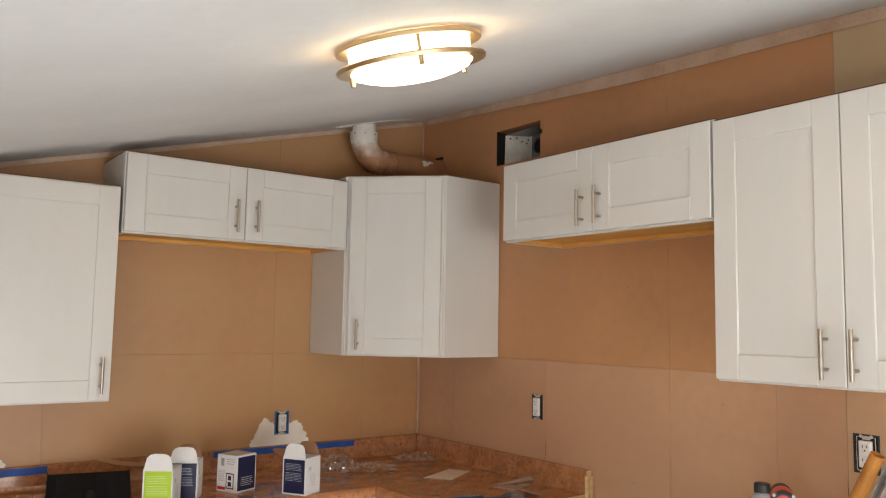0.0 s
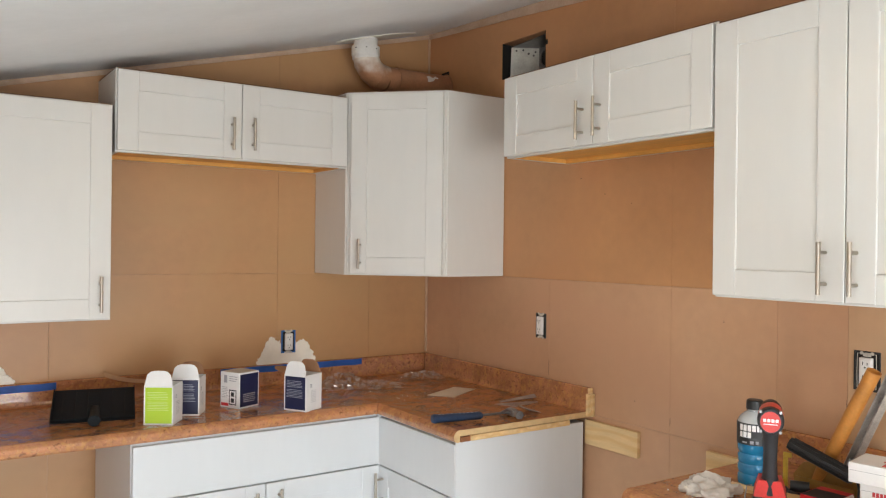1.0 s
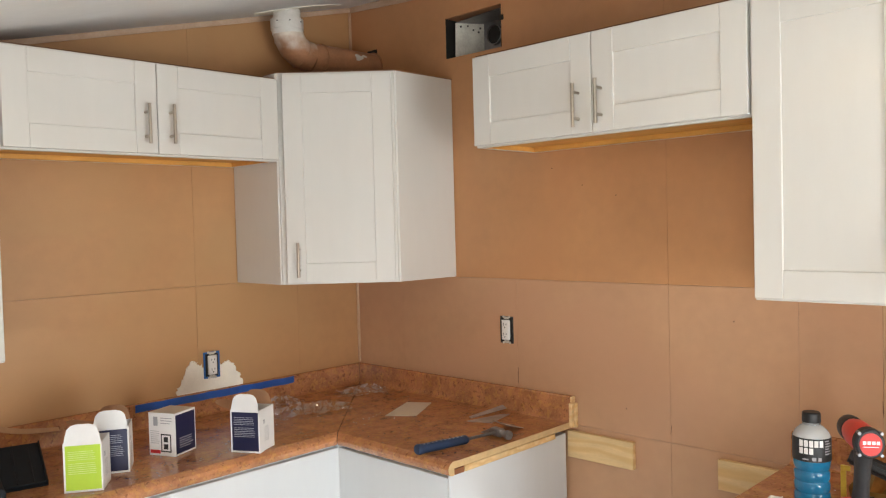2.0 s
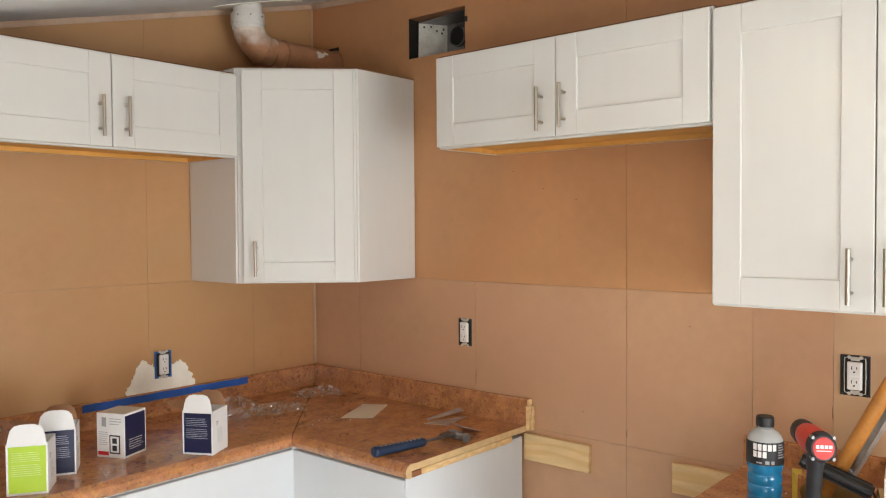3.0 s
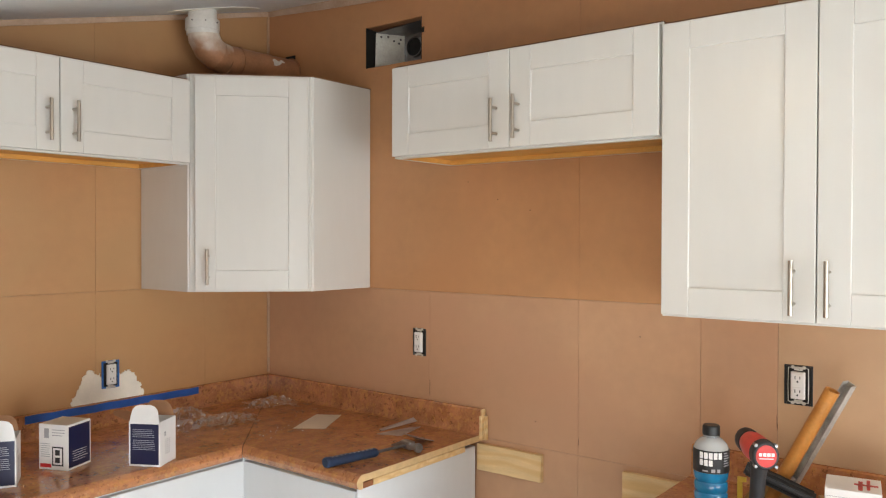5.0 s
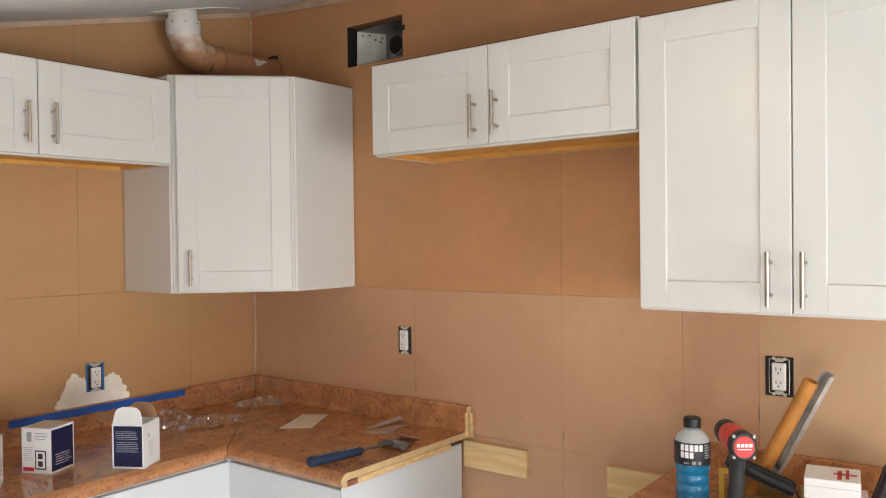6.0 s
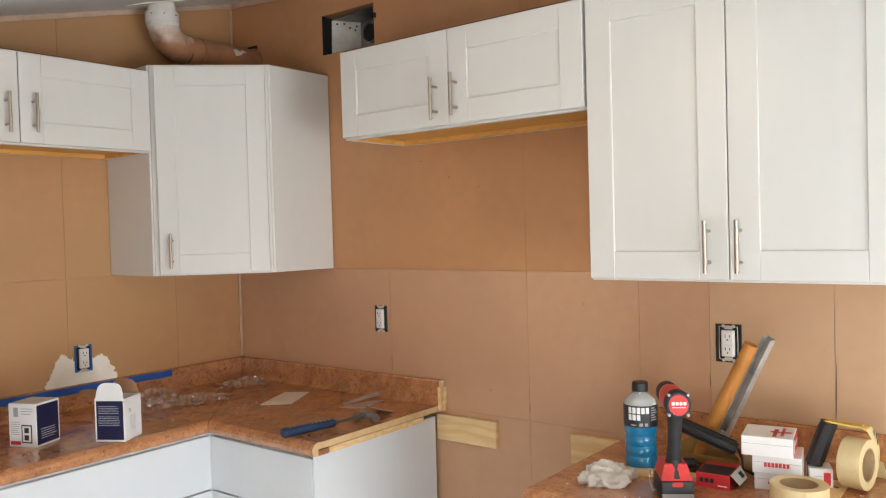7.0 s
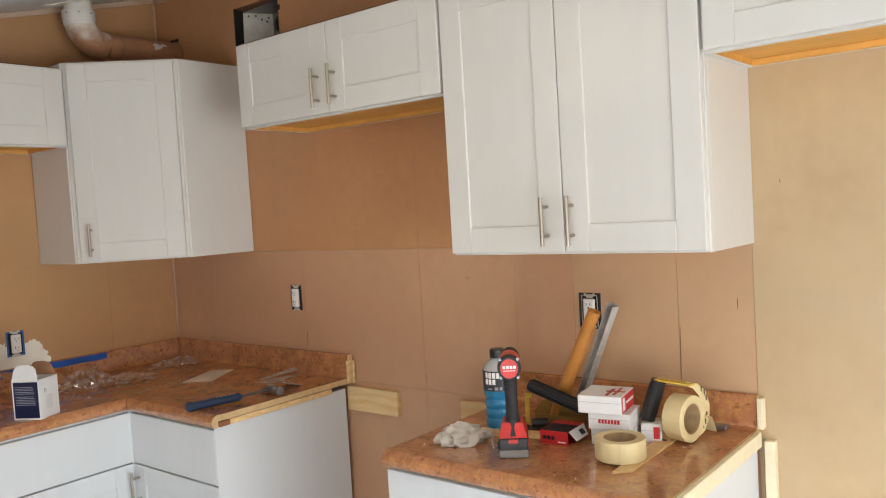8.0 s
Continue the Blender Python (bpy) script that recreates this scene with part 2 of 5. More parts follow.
def lathe(profile, seg=32, m=None, bm=None):
    """Turns (radius, height) pairs about z; radius 0 closes an end."""
    bm = bm or bmesh.new()
    tmp = bmesh.new()
    rings = []
    for r, z in profile:
        if r < 1e-6:
            rings.append([tmp.verts.new((0, 0, z))])
        else:
            rings.append([tmp.verts.new((r * math.cos(2 * math.pi * i / seg), r * math.sin(2 * math.pi * i / seg), z)) for i in range(seg)])
    for a, b in zip(rings, rings[1:]):
        for i in range(seg):
            j = (i + 1) % seg
            if len(a) == 1 and len(b) == 1:
                continue
            if len(a) == 1:
                tmp.faces.new((a[0], b[i], b[j]))
            elif len(b) == 1:
                tmp.faces.new((a[i], a[j], b[0]))
            else:
                tmp.faces.new((a[i], a[j], b[j], b[i]))
    return join(bm, tmp, m)


def sweep(bm, path, r, seg=24, caps=True):
    """A round pipe along a path in one plane or more."""
    path = [Vector(p) for p in path]
    rings, up = [], Vector((0, 1, 0))
    for i, p in enumerate(path):
        d = (path[min(i + 1, len(path) - 1)] - path[max(i - 1, 0)]).normalized()
        u = (up - d * up.dot(d)).normalized()
        w = d.cross(u)
        rings.append([bm.verts.new(p + r * (math.cos(2 * math.pi * k / seg) * u + math.sin(2 * math.pi * k / seg) * w)) for k in range(seg)])
    for a, b in zip(rings, rings[1:]):
        for k in range(seg):
            bm.faces.new((a[k], a[(k + 1) % seg], b[(k + 1) % seg], b[k]))
    if caps:
        bm.faces.new(rings[0])
        bm.faces.new(rings[-1])
    return bm


def slab(outline, depth, m=None):
    """An outline in x and z made solid towards +y."""
    bm = bmesh.new()
    a = [bm.verts.new((x, 0, z)) for x, z in outline]
    b = [bm.verts.new((x, depth, z)) for x, z in outline]
    bm.faces.new(a)
    bm.faces.new(b)
    for i in range(len(a)):
        j = (i + 1) % len(a)
        bm.faces.new((a[i], a[j], b[j], b[i]))
    if m is not None:
        bmesh.ops.transform(bm, matrix=m, verts=bm.verts)
    return bm


def ceil_z(x, y):
    """The underside of the sloping ceiling."""
    return 2.576 + 0.25 * x + 0.05 * y


def on_left(x, z, y=0.0):
    """Against the back wall, facing the room."""
    return pose(x, y, z)


def on_right(y, z, x=0.0):
    """Against the side wall, facing the room; local x runs along the wall away from the corner."""
    return pose(x, y, z, 0, 0, -90)


# ---- the shell of the room ----
XW, YS = -3.4, -5.2  # far ends of the room, behind the camera
wall_north = part("wall_north", hexa(bmesh.new(), [(XW, 0.012, 0), (0.11, 0.012, 0), (0.11, 0.11, 0), (XW, 0.11, 0)] + [(x, y, ceil_z(x, y) + 0.02) for x, y in ((XW, 0.012), (0.11, 0.012), (0.11, 0.11), (XW, 0.11))]), OVERSPRAY)
tagged(wall_north, "tan painted backer panel wall with fine joints", "wall", kind="structure")

HOLE = (-0.862, -0.580, 2.255, 2.412)  # y from, y to, z from, z to


def wall_piece(bm, x0, x1, y0, y1, z0, z1=None):
    """A block of wall; with no upper height it reaches the ceiling."""
    base = [(x0, y0, z0), (x1, y0, z0), (x1, y1, z0), (x0, y1, z0)]
    return hexa(bm, base + [(x, y, ceil_z(min(x, 0), min(y, 0)) - 0.0005 if z1 is None else z1) for x, y, z in base])


bm = bmesh.new()
wall_piece(bm, 0.012, 0.11, YS, HOLE[0], 0)
wall_piece(bm, 0.012, 0.11, HOLE[1], 0.011, 0)
wall_piece(bm, 0.012, 0.11, HOLE[0], HOLE[1], 0, HOLE[2])
wall_piece(bm, 0.012, 0.11, HOLE[0], HOLE[1], HOLE[3])
wall_east = tagged(part("wall_east", bm, OVERSPRAY), "tan painted backer panel wall with a square vent opening", "wall", kind="structure")

WINDOW_S = (-2.65, -0.85, 0.08, 1.50)
WINDOW_W = (-4.35, -2.45, 0.22, 1.07)
bm = bmesh.new()
x0, x1, z0, z1 = WINDOW_S
for a, b, c, d in ((XW - 0.1, x0, 0, None), (x1, 0.11, 0, None), (x0, x1, 0, z0), (x0, x1, z1, None)):
    wall_piece(bm, a, b, YS - 0.1, YS, c, d)
wall_south = tagged(part("wall_south", bm, WALL), "tan painted wall with a wide window", "wall", kind="structure")
bm = bmesh.new()
y0, y1, z0, z1 = WINDOW_W
for a, b, c, d in ((YS, y0, 0, None), (y1, 0.0, 0, None), (y0, y1, 0, z0), (y0, y1, z1, None)):
    wall_piece(bm, XW - 0.1, XW, a, b, c, d)
wall_west = tagged(part("wall_west", bm, WALL), "tan painted wall with a window", "wall", kind="structure")


def window(name, width, height, place):
    w = thing(name, place, "white framed window with two panes", "window", kind="structure")
    f = 0.05
    bm = boxes(((0, 0, 0), (f, 0.06, height)), ((width - f, 0, 0), (width, 0.06, height)), ((f, 0, 0), (width - f, 0.06, f)), ((f, 0, height - f), (width - f, 0.06, height)),
               ((width / 2 - 0.02, 0, f), (width / 2 + 0.02, 0.06, height - f)), bevel=0.003)
    part("window_frame", bm, DEVICE, w)
    for a in (f, width / 2 + 0.02):
        p = part("pane", boxes(((a, 0.028, f), (a + width / 2 - f - 0.02, 0.032, height - f))), PET, w)
        p.visible_shadow = False
    return w


window("window_1", 1.8, 1.42, pose(-2.65, YS - 0.08, 0.08))
window("window_2", 1.9, 0.85, pose(XW - 0.02, -4.35, 0.22, 0, 0, 90))

# floor out of view; its colour is added to brighten the base cabinets
floor = tagged(part("floor", boxes(((XW - 0.1, YS - 0.1, -0.08), (0.11, 0.11, 0))), BOUNCE_FLOOR), "unseen floor coloured pale blue-white to bounce cool light upwards", "floor", kind="structure")
ends = ((XW - 0.1, YS - 0.1), (0.11, YS - 0.1), (0.11, 0.11), (XW - 0.1, 0.11))
ceiling = part("ceiling", hexa(bmesh.new(), [(x, y, ceil_z(x, y)) for x, y in ends] + [(x, y, ceil_z(x, y) + 0.12) for x, y in ends]), CEIL)
tagged(ceiling, "white painted sloping ceiling", "ceiling", kind="structure")

# cove strips where the walls meet the ceiling, and the bead in the corner
H = 0.021
n0 = [(XW, -0.0005), (-0.001, -0.0005), (-0.001, -0.011), (XW, -0.011)]
trim = part("trim", hexa(bmesh.new(), [(x, y, ceil_z(x, y) - H) for x, y in n0] + [(x, y, ceil_z(x, y) - 0.001) for x, y in n0]), TRIM)
tagged(trim, "thin cove strip smeared with tan paint", "trim", kind="structure")


def sag(y):
    """Width of the side wall's strip, which hangs lowest halfway along."""
    return 0.021 + 0.030 * math.sin(math.pi * min(1.0, -y / 2.9))


bm = bmesh.new()
for k in range(16):  # slightly wavy strip
    ya, yb = YS + (5.188 / 16) * k, YS + (5.188 / 16) * (k + 1)
    da, db = (0.003 * math.sin(1.7 * i) for i in (k, k + 1))
    pts = ((-0.0005, ya, da), (-0.0005, yb, db), (-0.011, yb, db), (-0.011, ya, da))
    hexa(bm, [(x, y, ceil_z(x, y) - sag(y) - d) for x, y, d in pts] + [(x, y, ceil_z(x, y) - 0.001) for x, y, d in pts])
tagged(part("trim", bm, TRIM), "thin cove strip smeared with tan paint", "trim", kind="structure")
bm = bmesh.new()
rod(bm, (-0.005, -0.005, 1.012), (-0.005, -0.005, 1.40), 0.006, seg=10)
rod(bm, (-0.005, -0.005, 2.18), (-0.005, -0.005, 2.55), 0.006, seg=10)
tagged(part("corner_bead", bm, SILICONE), "pale bead of caulk in the wall corner", "trim", kind="structure")


# ---- cabinets ----
def shaker(w, h, rail=0.070, t=0.019):
    """A framed door, lower left corner at the origin, facing -y."""
    bm = bmesh.new()
    for lo, hi in (((0, -t, 0), (rail, 0, h)), ((w - rail, -t, 0), (w, 0, h)), ((rail, -t, 0), (w - rail, 0, rail)), ((rail, -t, h - rail), (w - rail, 0, h))):
        box(bm, lo, hi, 0.0016)
    box(bm, (rail - 0.004, -t + 0.0055, rail - 0.004), (w - rail + 0.004, -0.002, h - rail + 0.004))
    return bm


def pull(length=0.125, reach=0.032, r=0.0055):
    """An upright bar pull, lower end at the origin, standing off the door towards -y."""
    bm = bmesh.new()
    rod(bm, (0, -reach, 0), (0, -reach, length), r, seg=14)
    for z in (length * 0.2, length * 0.8):
        rod(bm, (0, 0, z), (0, -reach, z), r * 0.8, seg=10)
    return bm


def add_door(cab, x, z, w, h, y, pulls=(), place=None, paint=None):
    d = part("door", shaker(w, h), paint or WHITE, cab, place=place or pose(x, y, z))
    for px, pz in pulls:
        part("handle", pull(), NICKEL, d, "brushed nickel bar handle", pose(px, -0.019, pz))
    return d


def carcass(w, h, d):
    """Sides, top, back, and a front frame, open underneath for the recessed bottom."""
    t = 0.016
    bm = bmesh.new()
    for lo, hi in (((0, -d + 0.019, 0), (t, 0, h)), ((w - t, -d + 0.019, 0), (w, 0, h)), ((t, -d + 0.019, h - t), (w - t, 0, h)), ((t, -0.008, 0), (w - t, 0, h - t)),
                   ((0, -d, 0), (0.038, -d + 0.0188, h)), ((w - 0.038, -d, 0), (w, -d + 0.0188, h)), ((0.038, -d, 0), (w - 0.038, -d + 0.0188, 0.03)), ((0.038, -d, h - 0.03), (w - 0.038, -d + 0.0188, h))):
        box(bm, lo, hi, 0.001)
    return bm


def wall_cabinet(place, w, h, label, doors, d=0.305, group="wall cabinets", white_bottom=False, rail=True):
    """doors: (x, width, pulls)."""
    cab = thing("wall_cabinet", place, label, "cabinet", group)
    part("body", carcass(w, h, d), WHITE, cab)
    part("bottom_panel", boxes(((0.0164, -d + 0.0192, 0.016), (w - 0.0164, -0.0084, 0.026)), ((0.0164, -d + 0.0192, 0.0005), (0.0184, -0.0265, 0.0158)), ((w - 0.0184, -d + 0.0192, 0.0005), (w - 0.0164, -0.0265, 0.0158))), BIRCH, cab, "bare yellow birch plywood underside")
    part("hanging_rail", boxes(((0.0164, -0.026, 0.0003), (w - 0.0164, -0.0084, 0.0156)), bevel=0.001), BIRCH, cab, "bare yellow birch rail")
    part("top_board", boxes(((0.001, -d + 0.001, h + 0.0002), (w - 0.001, -0.001, h + 0.0032))), BOARD, cab, "raw brown board on top")
    for x, dw, pulls in doors:
        add_door(cab, x, 0.006, dw, h - 0.012, -d - 0.0006, pulls)
    return cab


# back wall: tall unit, bridge unit, diagonal corner unit
wall_cabinet(on_left(-2.145, 1.254), 0.61, 0.762, "white shaker wall cabinet with one tall door, hung low", [(0.004, 0.602, [(0.567, 0.024)])])
wall_cabinet(on_left(-1.5255, 1.851), 0.914, 0.298, "white two-door shaker bridge cabinet with bare wood underside", [(0.004, 0.4515, [(0.412, 0.028)]), (0.4585, 0.4515, [(0.040, 0.032)])])

corner = thing("corner_cabinet", pose(0, 0, 1.405), "white diagonal corner wall cabinet with one shaker door", "cabinet", "wall cabinets")
bm = bmesh.new()
outline = [(-0.0005, -0.0005), (-0.609, -0.0005), (-0.609, -0.305), (-0.305, -0.610), (-0.0005, -0.610)]
lo_, hi_ = [bm.verts.new((x, y, 0)) for x, y in outline], [bm.verts.new((x, y, 0.765)) for x, y in outline]
bm.faces.new(lo_), bm.faces.new(hi_)
for i in range(5):
    bm.faces.new((lo_[i], lo_[(i + 1) % 5], hi_[(i + 1) % 5], hi_[i]))
bmesh.ops.bevel(bm, geom=[e for e in bm.edges if abs(e.verts[0].co.z - e.verts[1].co.z) > 0.5 and e.verts[0].co.length > 0.2], offset=0.006, segments=4, affect="EDGES")
part("body", bm, WHITE, corner)
bm = bmesh.new()
lo_, hi_ = [bm.verts.new((x * 0.996, y * 0.996, 0.7652)) for x, y in outline], [bm.verts.new((x * 0.996, y * 0.996, 0.7682)) for x, y in outline]
bm.faces.new(lo_), bm.faces.new(hi_)
for i in range(5):
    bm.faces.new((lo_[i], lo_[(i + 1) % 5], hi_[(i + 1) % 5], hi_[i]))
part("top_board", bm, BOARD, corner, "raw brown board on top")
add_door(corner, 0, 0, 0.391, 0.752, 0, [(0.046, 0.021)], pose(-0.609 + 0.0175, -0.305 - 0.0185, 0.006, 0, 0, -45))

# side wall: bridge unit, two-door unit, bridge unit over the empty bay
wall_cabinet(on_right(-1.000, 1.855), 0.912, 0.297, "white two-door shaker bridge cabinet with bare wood underside", [(0.004, 0.4505, [(0.408, 0.017)]), (0.4575, 0.4505, [(0.031, 0.021)])])
wall_cabinet(on_right(-1.9135, 1.400), 0.738, 0.745, "white shaker wall cabinet with two tall doors", [(0.004, 0.3635, [(0.318, 0.018)]), (0.3705, 0.3635, [(0.026, 0.018)])])
wall_cabinet(on_right(-2.6525, 1.846), 0.914, 0.300, "white shaker bridge cabinet over an empty bay, yellow wood underside", [(0.004, 0.4515, [(0.421, 0.03)]), (0.4585, 0.4515, [(0.030, 0.03)])])


def drawer_front(w, h):
    return boxes(((0, -0.019, 0), (w, 0, h)), bevel=0.0018)


def base_body(w, d, h):
    bm = bmesh.new()
    t = 0.016
    for lo, hi in (((0, -d, 0.0), (t, 0, h)), ((w - t, -d, 0.0), (w, 0, h)), ((t, -0.008, 0.1), (w - t, 0, h)), ((t, -d, 0.1), (w - t, -0.0082, 0.116)), ((t, -d + 0.06, 0), (w - t, -d + 0.076, 0.1)),
                   ((t, -d, h - 0.04), (w - t, -d + 0.018, h)), ((t, -d, 0.65), (w - t, -d + 0.018, 0.70))):
        box(bm, lo, hi, 0.001)
    return bm


BASE_H, BASE_D = 0.876, 0.568
base = thing("base_cabinet", on_left(-1.5255, 0, -0.022), "white base cabinet, blank drawer front over two shaker doors", "cabinet", "base cabinets")
part("body", base_body(0.914, BASE_D, BASE_H), WHITE_COOL_LIT, base)
part("drawer_front", drawer_front(0.9125, 0.182), WHITE_COOL_LIT, base, place=pose(0.003, -BASE_D - 0.0006, 0.682))
add_door(base, 0.003, 0.106, 0.4525, 0.57, -BASE_D - 0.0006, [(0.412, 0.425)], paint=WHITE_COOL_LIT)
add_door(base, 0.4585, 0.106, 0.4570, 0.57, -BASE_D - 0.0006, [(0.046, 0.425)], paint=WHITE_COOL_LIT)

base = thing("base_cabinet", on_right(-0.6098, 0, -0.022), "white corner base cabinet with a drawer front over a shaker door", "cabinet", "base cabinets")
part("body", base_body(0.5125, BASE_D, BASE_H), WHITE_COOL_LIT, base)
part("drawer_front", drawer_front(0.5085, 0.182), WHITE_COOL_LIT, base, place=pose(0.0006, -BASE_D - 0.0006, 0.682))
add_door(base, 0.0006, 0.106, 0.5085, 0.57, -BASE_D - 0.0006, [(0.034, 0.425)], paint=WHITE_COOL_LIT)
part("corner_filler", boxes(((-0.0198, -0.589, 0.0), (0.0006, -0.568, BASE_H)), bevel=0.001), WHITE_COOL_LIT, base)
part("end_panel", boxes(((0.5130, -BASE_D - 0.0195, 0.0), (0.5170, -0.002, BASE_H)), bevel=0.001), WHITE_COOL_LIT, base)

base = thing("base_cabinet", on_right(-1.879, 0, -0.022), "white base cabinet with a blank drawer front, standing alone", "cabinet", "base cabinets")
part("body", base_body(0.766, BASE_D, BASE_H), WHITE_COOL_LIT, base)
part("drawer_front", drawer_front(0.760, 0.182), WHITE_COOL_LIT, base, place=pose(0.003, -BASE_D - 0.0006, 0.682))
add_door(base, 0.003, 0.106, 0.3785, 0.57, -BASE_D - 0.0006, [(0.336, 0.425)], paint=WHITE_COOL_LIT)
add_door(base, 0.3845, 0.106, 0.3785, 0.57, -BASE_D - 0.0006, [(0.036, 0.425)], paint=WHITE_COOL_LIT)

# ---- worktops: postformed laminate on chipboard, with an upstand ----
TOP = 0.918
PROFILE = [(0.001, 0.8985), (0.001, 1.001), (0.004, 1.005), (0.014, 1.005), (0.018, 1.001), (0.019, 0.942), (0.021, 0.930), (0.026, 0.922), (0.034, TOP), (0.590, TOP), (0.602, TOP + 0.0015), (0.614, TOP + 0.001),
           (0.624, 0.914), (0.631, 0.907), (0.634, 0.898), (0.632, 0.887), (0.627, 0.880), (0.619, 0.878), (0.610, 0.879), (0.610, 0.8985)]


def worktop(label, start, stop, along_x, sawn=()):
    """start and stop give the place along the wall for a distance u from it; sawn: places of raw ends."""
    top = thing("worktop", pose(0, 0, 0), label, "worktop", "worktops")
    bm = bmesh.new()
    rings = []
    for f in (start, stop):
        rings.append([bm.verts.new((f(u), -u, z) if along_x else (-u, f(u), z)) for u, z in PROFILE])
    n = len(PROFILE)
    for i in range(n):
        bm.faces.new((rings[0][i], rings[0][(i + 1) % n], rings[1][(i + 1) % n], rings[1][i]))
    for r in rings:
        bm.faces.new(r)
    part("laminate", bm, LAMINATE, top)
    a, b = sorted((start(0.62), stop(0.62)))
    lo, hi = ((a + 0.03, -0.606, 0.8788), (b - 0.03, -0.575, 0.8983)) if along_x else ((-0.606, a + 0.03, 0.8788), (-0.575, b - 0.03, 0.8983))
    part("build_up_strip", boxes((lo, hi), bevel=0.0008), CHIP, top, "raw chipboard strip under the front edge")
    for at, step in sawn:
        bm = bmesh.new()
        ends = [[bm.verts.new((-u, y, z)) for u, z in PROFILE] for y in (at, at + step)]
        for i in range(n):
            bm.faces.new((ends[0][i], ends[0][(i + 1) % n], ends[1][(i + 1) % n], ends[1][i]))
        for r in ends:
            bm.faces.new(r)
        part("sawn_end", bm, CHIP, top, "raw sawn chipboard end")
    return top


worktop("reddish brown stone-pattern laminate worktop with upstand", lambda u: -2.6, lambda u: -u - 0.0018, True)
worktop("reddish brown laminate worktop with a raw sawn end", lambda u: -u - 0.0018, lambda u: -1.1480, False, [(-1.1481, -0.0020)])
worktop("short reddish brown laminate worktop with cluttered top", lambda u: -1.887, lambda u: -2.6460, False, [(-2.6461, -0.0020)])


def batten(lo, hi, label="bare pine batten", name="wood_batten", material=PINE, bevel=0.0015):
    return tagged(part(name, boxes((lo, hi), bevel=bevel), material), label, "batten", "wood battens")


batten((-0.560, -1.147, 0.8765), (-0.110, -1.127, 0.8955), "bare pine filler batten under the worktop end")
# block coloured dark red to put in the shade of a recess
batten((-0.603, -1.146, 0.8765), (-0.562, -1.127, 0.894), "small block coloured dark red for a shaded recess under the worktop end", "filler_block", mat("recess_red", (0.34, 0.13, 0.055), 0.6, vary=0.15, scale=20))
batten((-0.037, -1.163, 0.903), (-0.021, -1.1505, 0.986), "thin pine end strip beside the upstand", "filler_strip")
batten((-0.018, -1.167, 0.900), (-0.004, -1.1505, 0.984), "thin pine end strip against the wall", "filler_strip")
batten((-0.028, -1.160, 0.9865), (-0.009, -1.1505, 1.006), "small pine offcut at the top of the upstand end", "filler_block")
batten((-0.019, -1.386, 0.795), (-0.0005, -1.130, 0.886), "short pine board screwed to the wall")
batten((-0.019, -1.876, 0.795), (-0.0005, -1.672, 0.886), "short pine board screwed to the wall beside the worktop")
batten((-0.628, -2.662, 0.8775), (-0.036, -2.6485, 0.9165), "pale pine edge batten along the worktop end", material=CREAMPINE)
batten((-0.026, -2.664, 0.919), (-0.002, -2.6485, 1.000), "thin pine end block beside the upstand", "filler_block", CREAMPINE)
batten((-0.024, -2.690, 0.100), (-0.0005, -2.6635, 0.890), "upright pale pine cleat on the wall", material=CREAMPINE)


# ---- ceiling lamp ----
up = Vector((-0.25, -0.05, 1)).normalized()
LAMP = Vector((-1.376, -1.905, ceil_z(-1.376, -1.905)))
lamp_place = Matrix.Translation(LAMP) @ (-up).to_track_quat("Z", "Y").to_matrix().to_4x4()  # local z points down
lamp = thing("ceiling_lamp", lamp_place @ Matrix.Diagonal((1.03, 1.03, 1.03, 1)), "round flush ceiling lamp with two brushed nickel rings, lit", "lamp")
part("base_pan", lathe([(0, 0.001), (0.120, 0.001), (0.120, 0.006), (0, 0.006)], 48), LAMPMETAL, lamp)
part("upper_ring", lathe([(0.127, 0.004), (0.150, 0.004), (0.151, 0.008), (0.150, 0.014), (0.127, 0.014), (0.127, 0.004)], 64), LAMPMETAL, lamp)
part("lower_ring", lathe([(0.127, 0.044), (0.153, 0.044), (0.155, 0.047), (0.153, 0.054), (0.127, 0.054), (0.127, 0.044)], 64), LAMPMETAL, lamp)
part("glass_shade", lathe([(0.1255, 0.007), (0.1255, 0.056), (0.118, 0.064), (0.100, 0.071), (0.072, 0.078), (0.04, 0.082), (0, 0.083)], 64), GLOW, lamp, "glowing white glass shade")
near_, right_ = Vector((-0.6, -0.8, 0)), Vector((0.8, -0.6, 0))
for k in range(3):
    a = radians(8 + 120 * k)
    p = lamp_place.to_3x3().inverted() @ (near_ * math.cos(a) + right_ * math.sin(a))
    p = p.to_2d().normalized() * 0.140
    bm = bmesh.new()
    rod(bm, (p.x, p.y, 0.014), (p.x, p.y, 0.060), 0.0038, seg=12)
    lathe([(0, 0.054), (0.0055, 0.054), (0.0055, 0.068), (0.004, 0.070), (0, 0.070)], 12, Matrix.Translation((p.x, p.y, 0)), bm)
    part("post", bm, LAMPMETAL, lamp)

# ---- vent pipe and vent box over the corner cabinet ----
duct = thing("vent_pipe", pose(0, 0, 0), "round vent pipe with elbow, half painted tan, running into the wall", "pipe")
DX, DY, DZ, DR = -0.437, -0.145, 2.290, 0.059
elbow = [(DX + 0.10 - 0.10 * math.cos(radians(a)), DY, DZ + 0.10 - 0.10 * math.sin(radians(a))) for a in (0, 22.5, 45, 67.5, 90)]
part("collar", sweep(bmesh.new(), [(DX, DY, ceil_z(DX, DY) - 0.002), (DX, DY, DZ + 0.118)], 0.053), PVC, duct, "white collar")
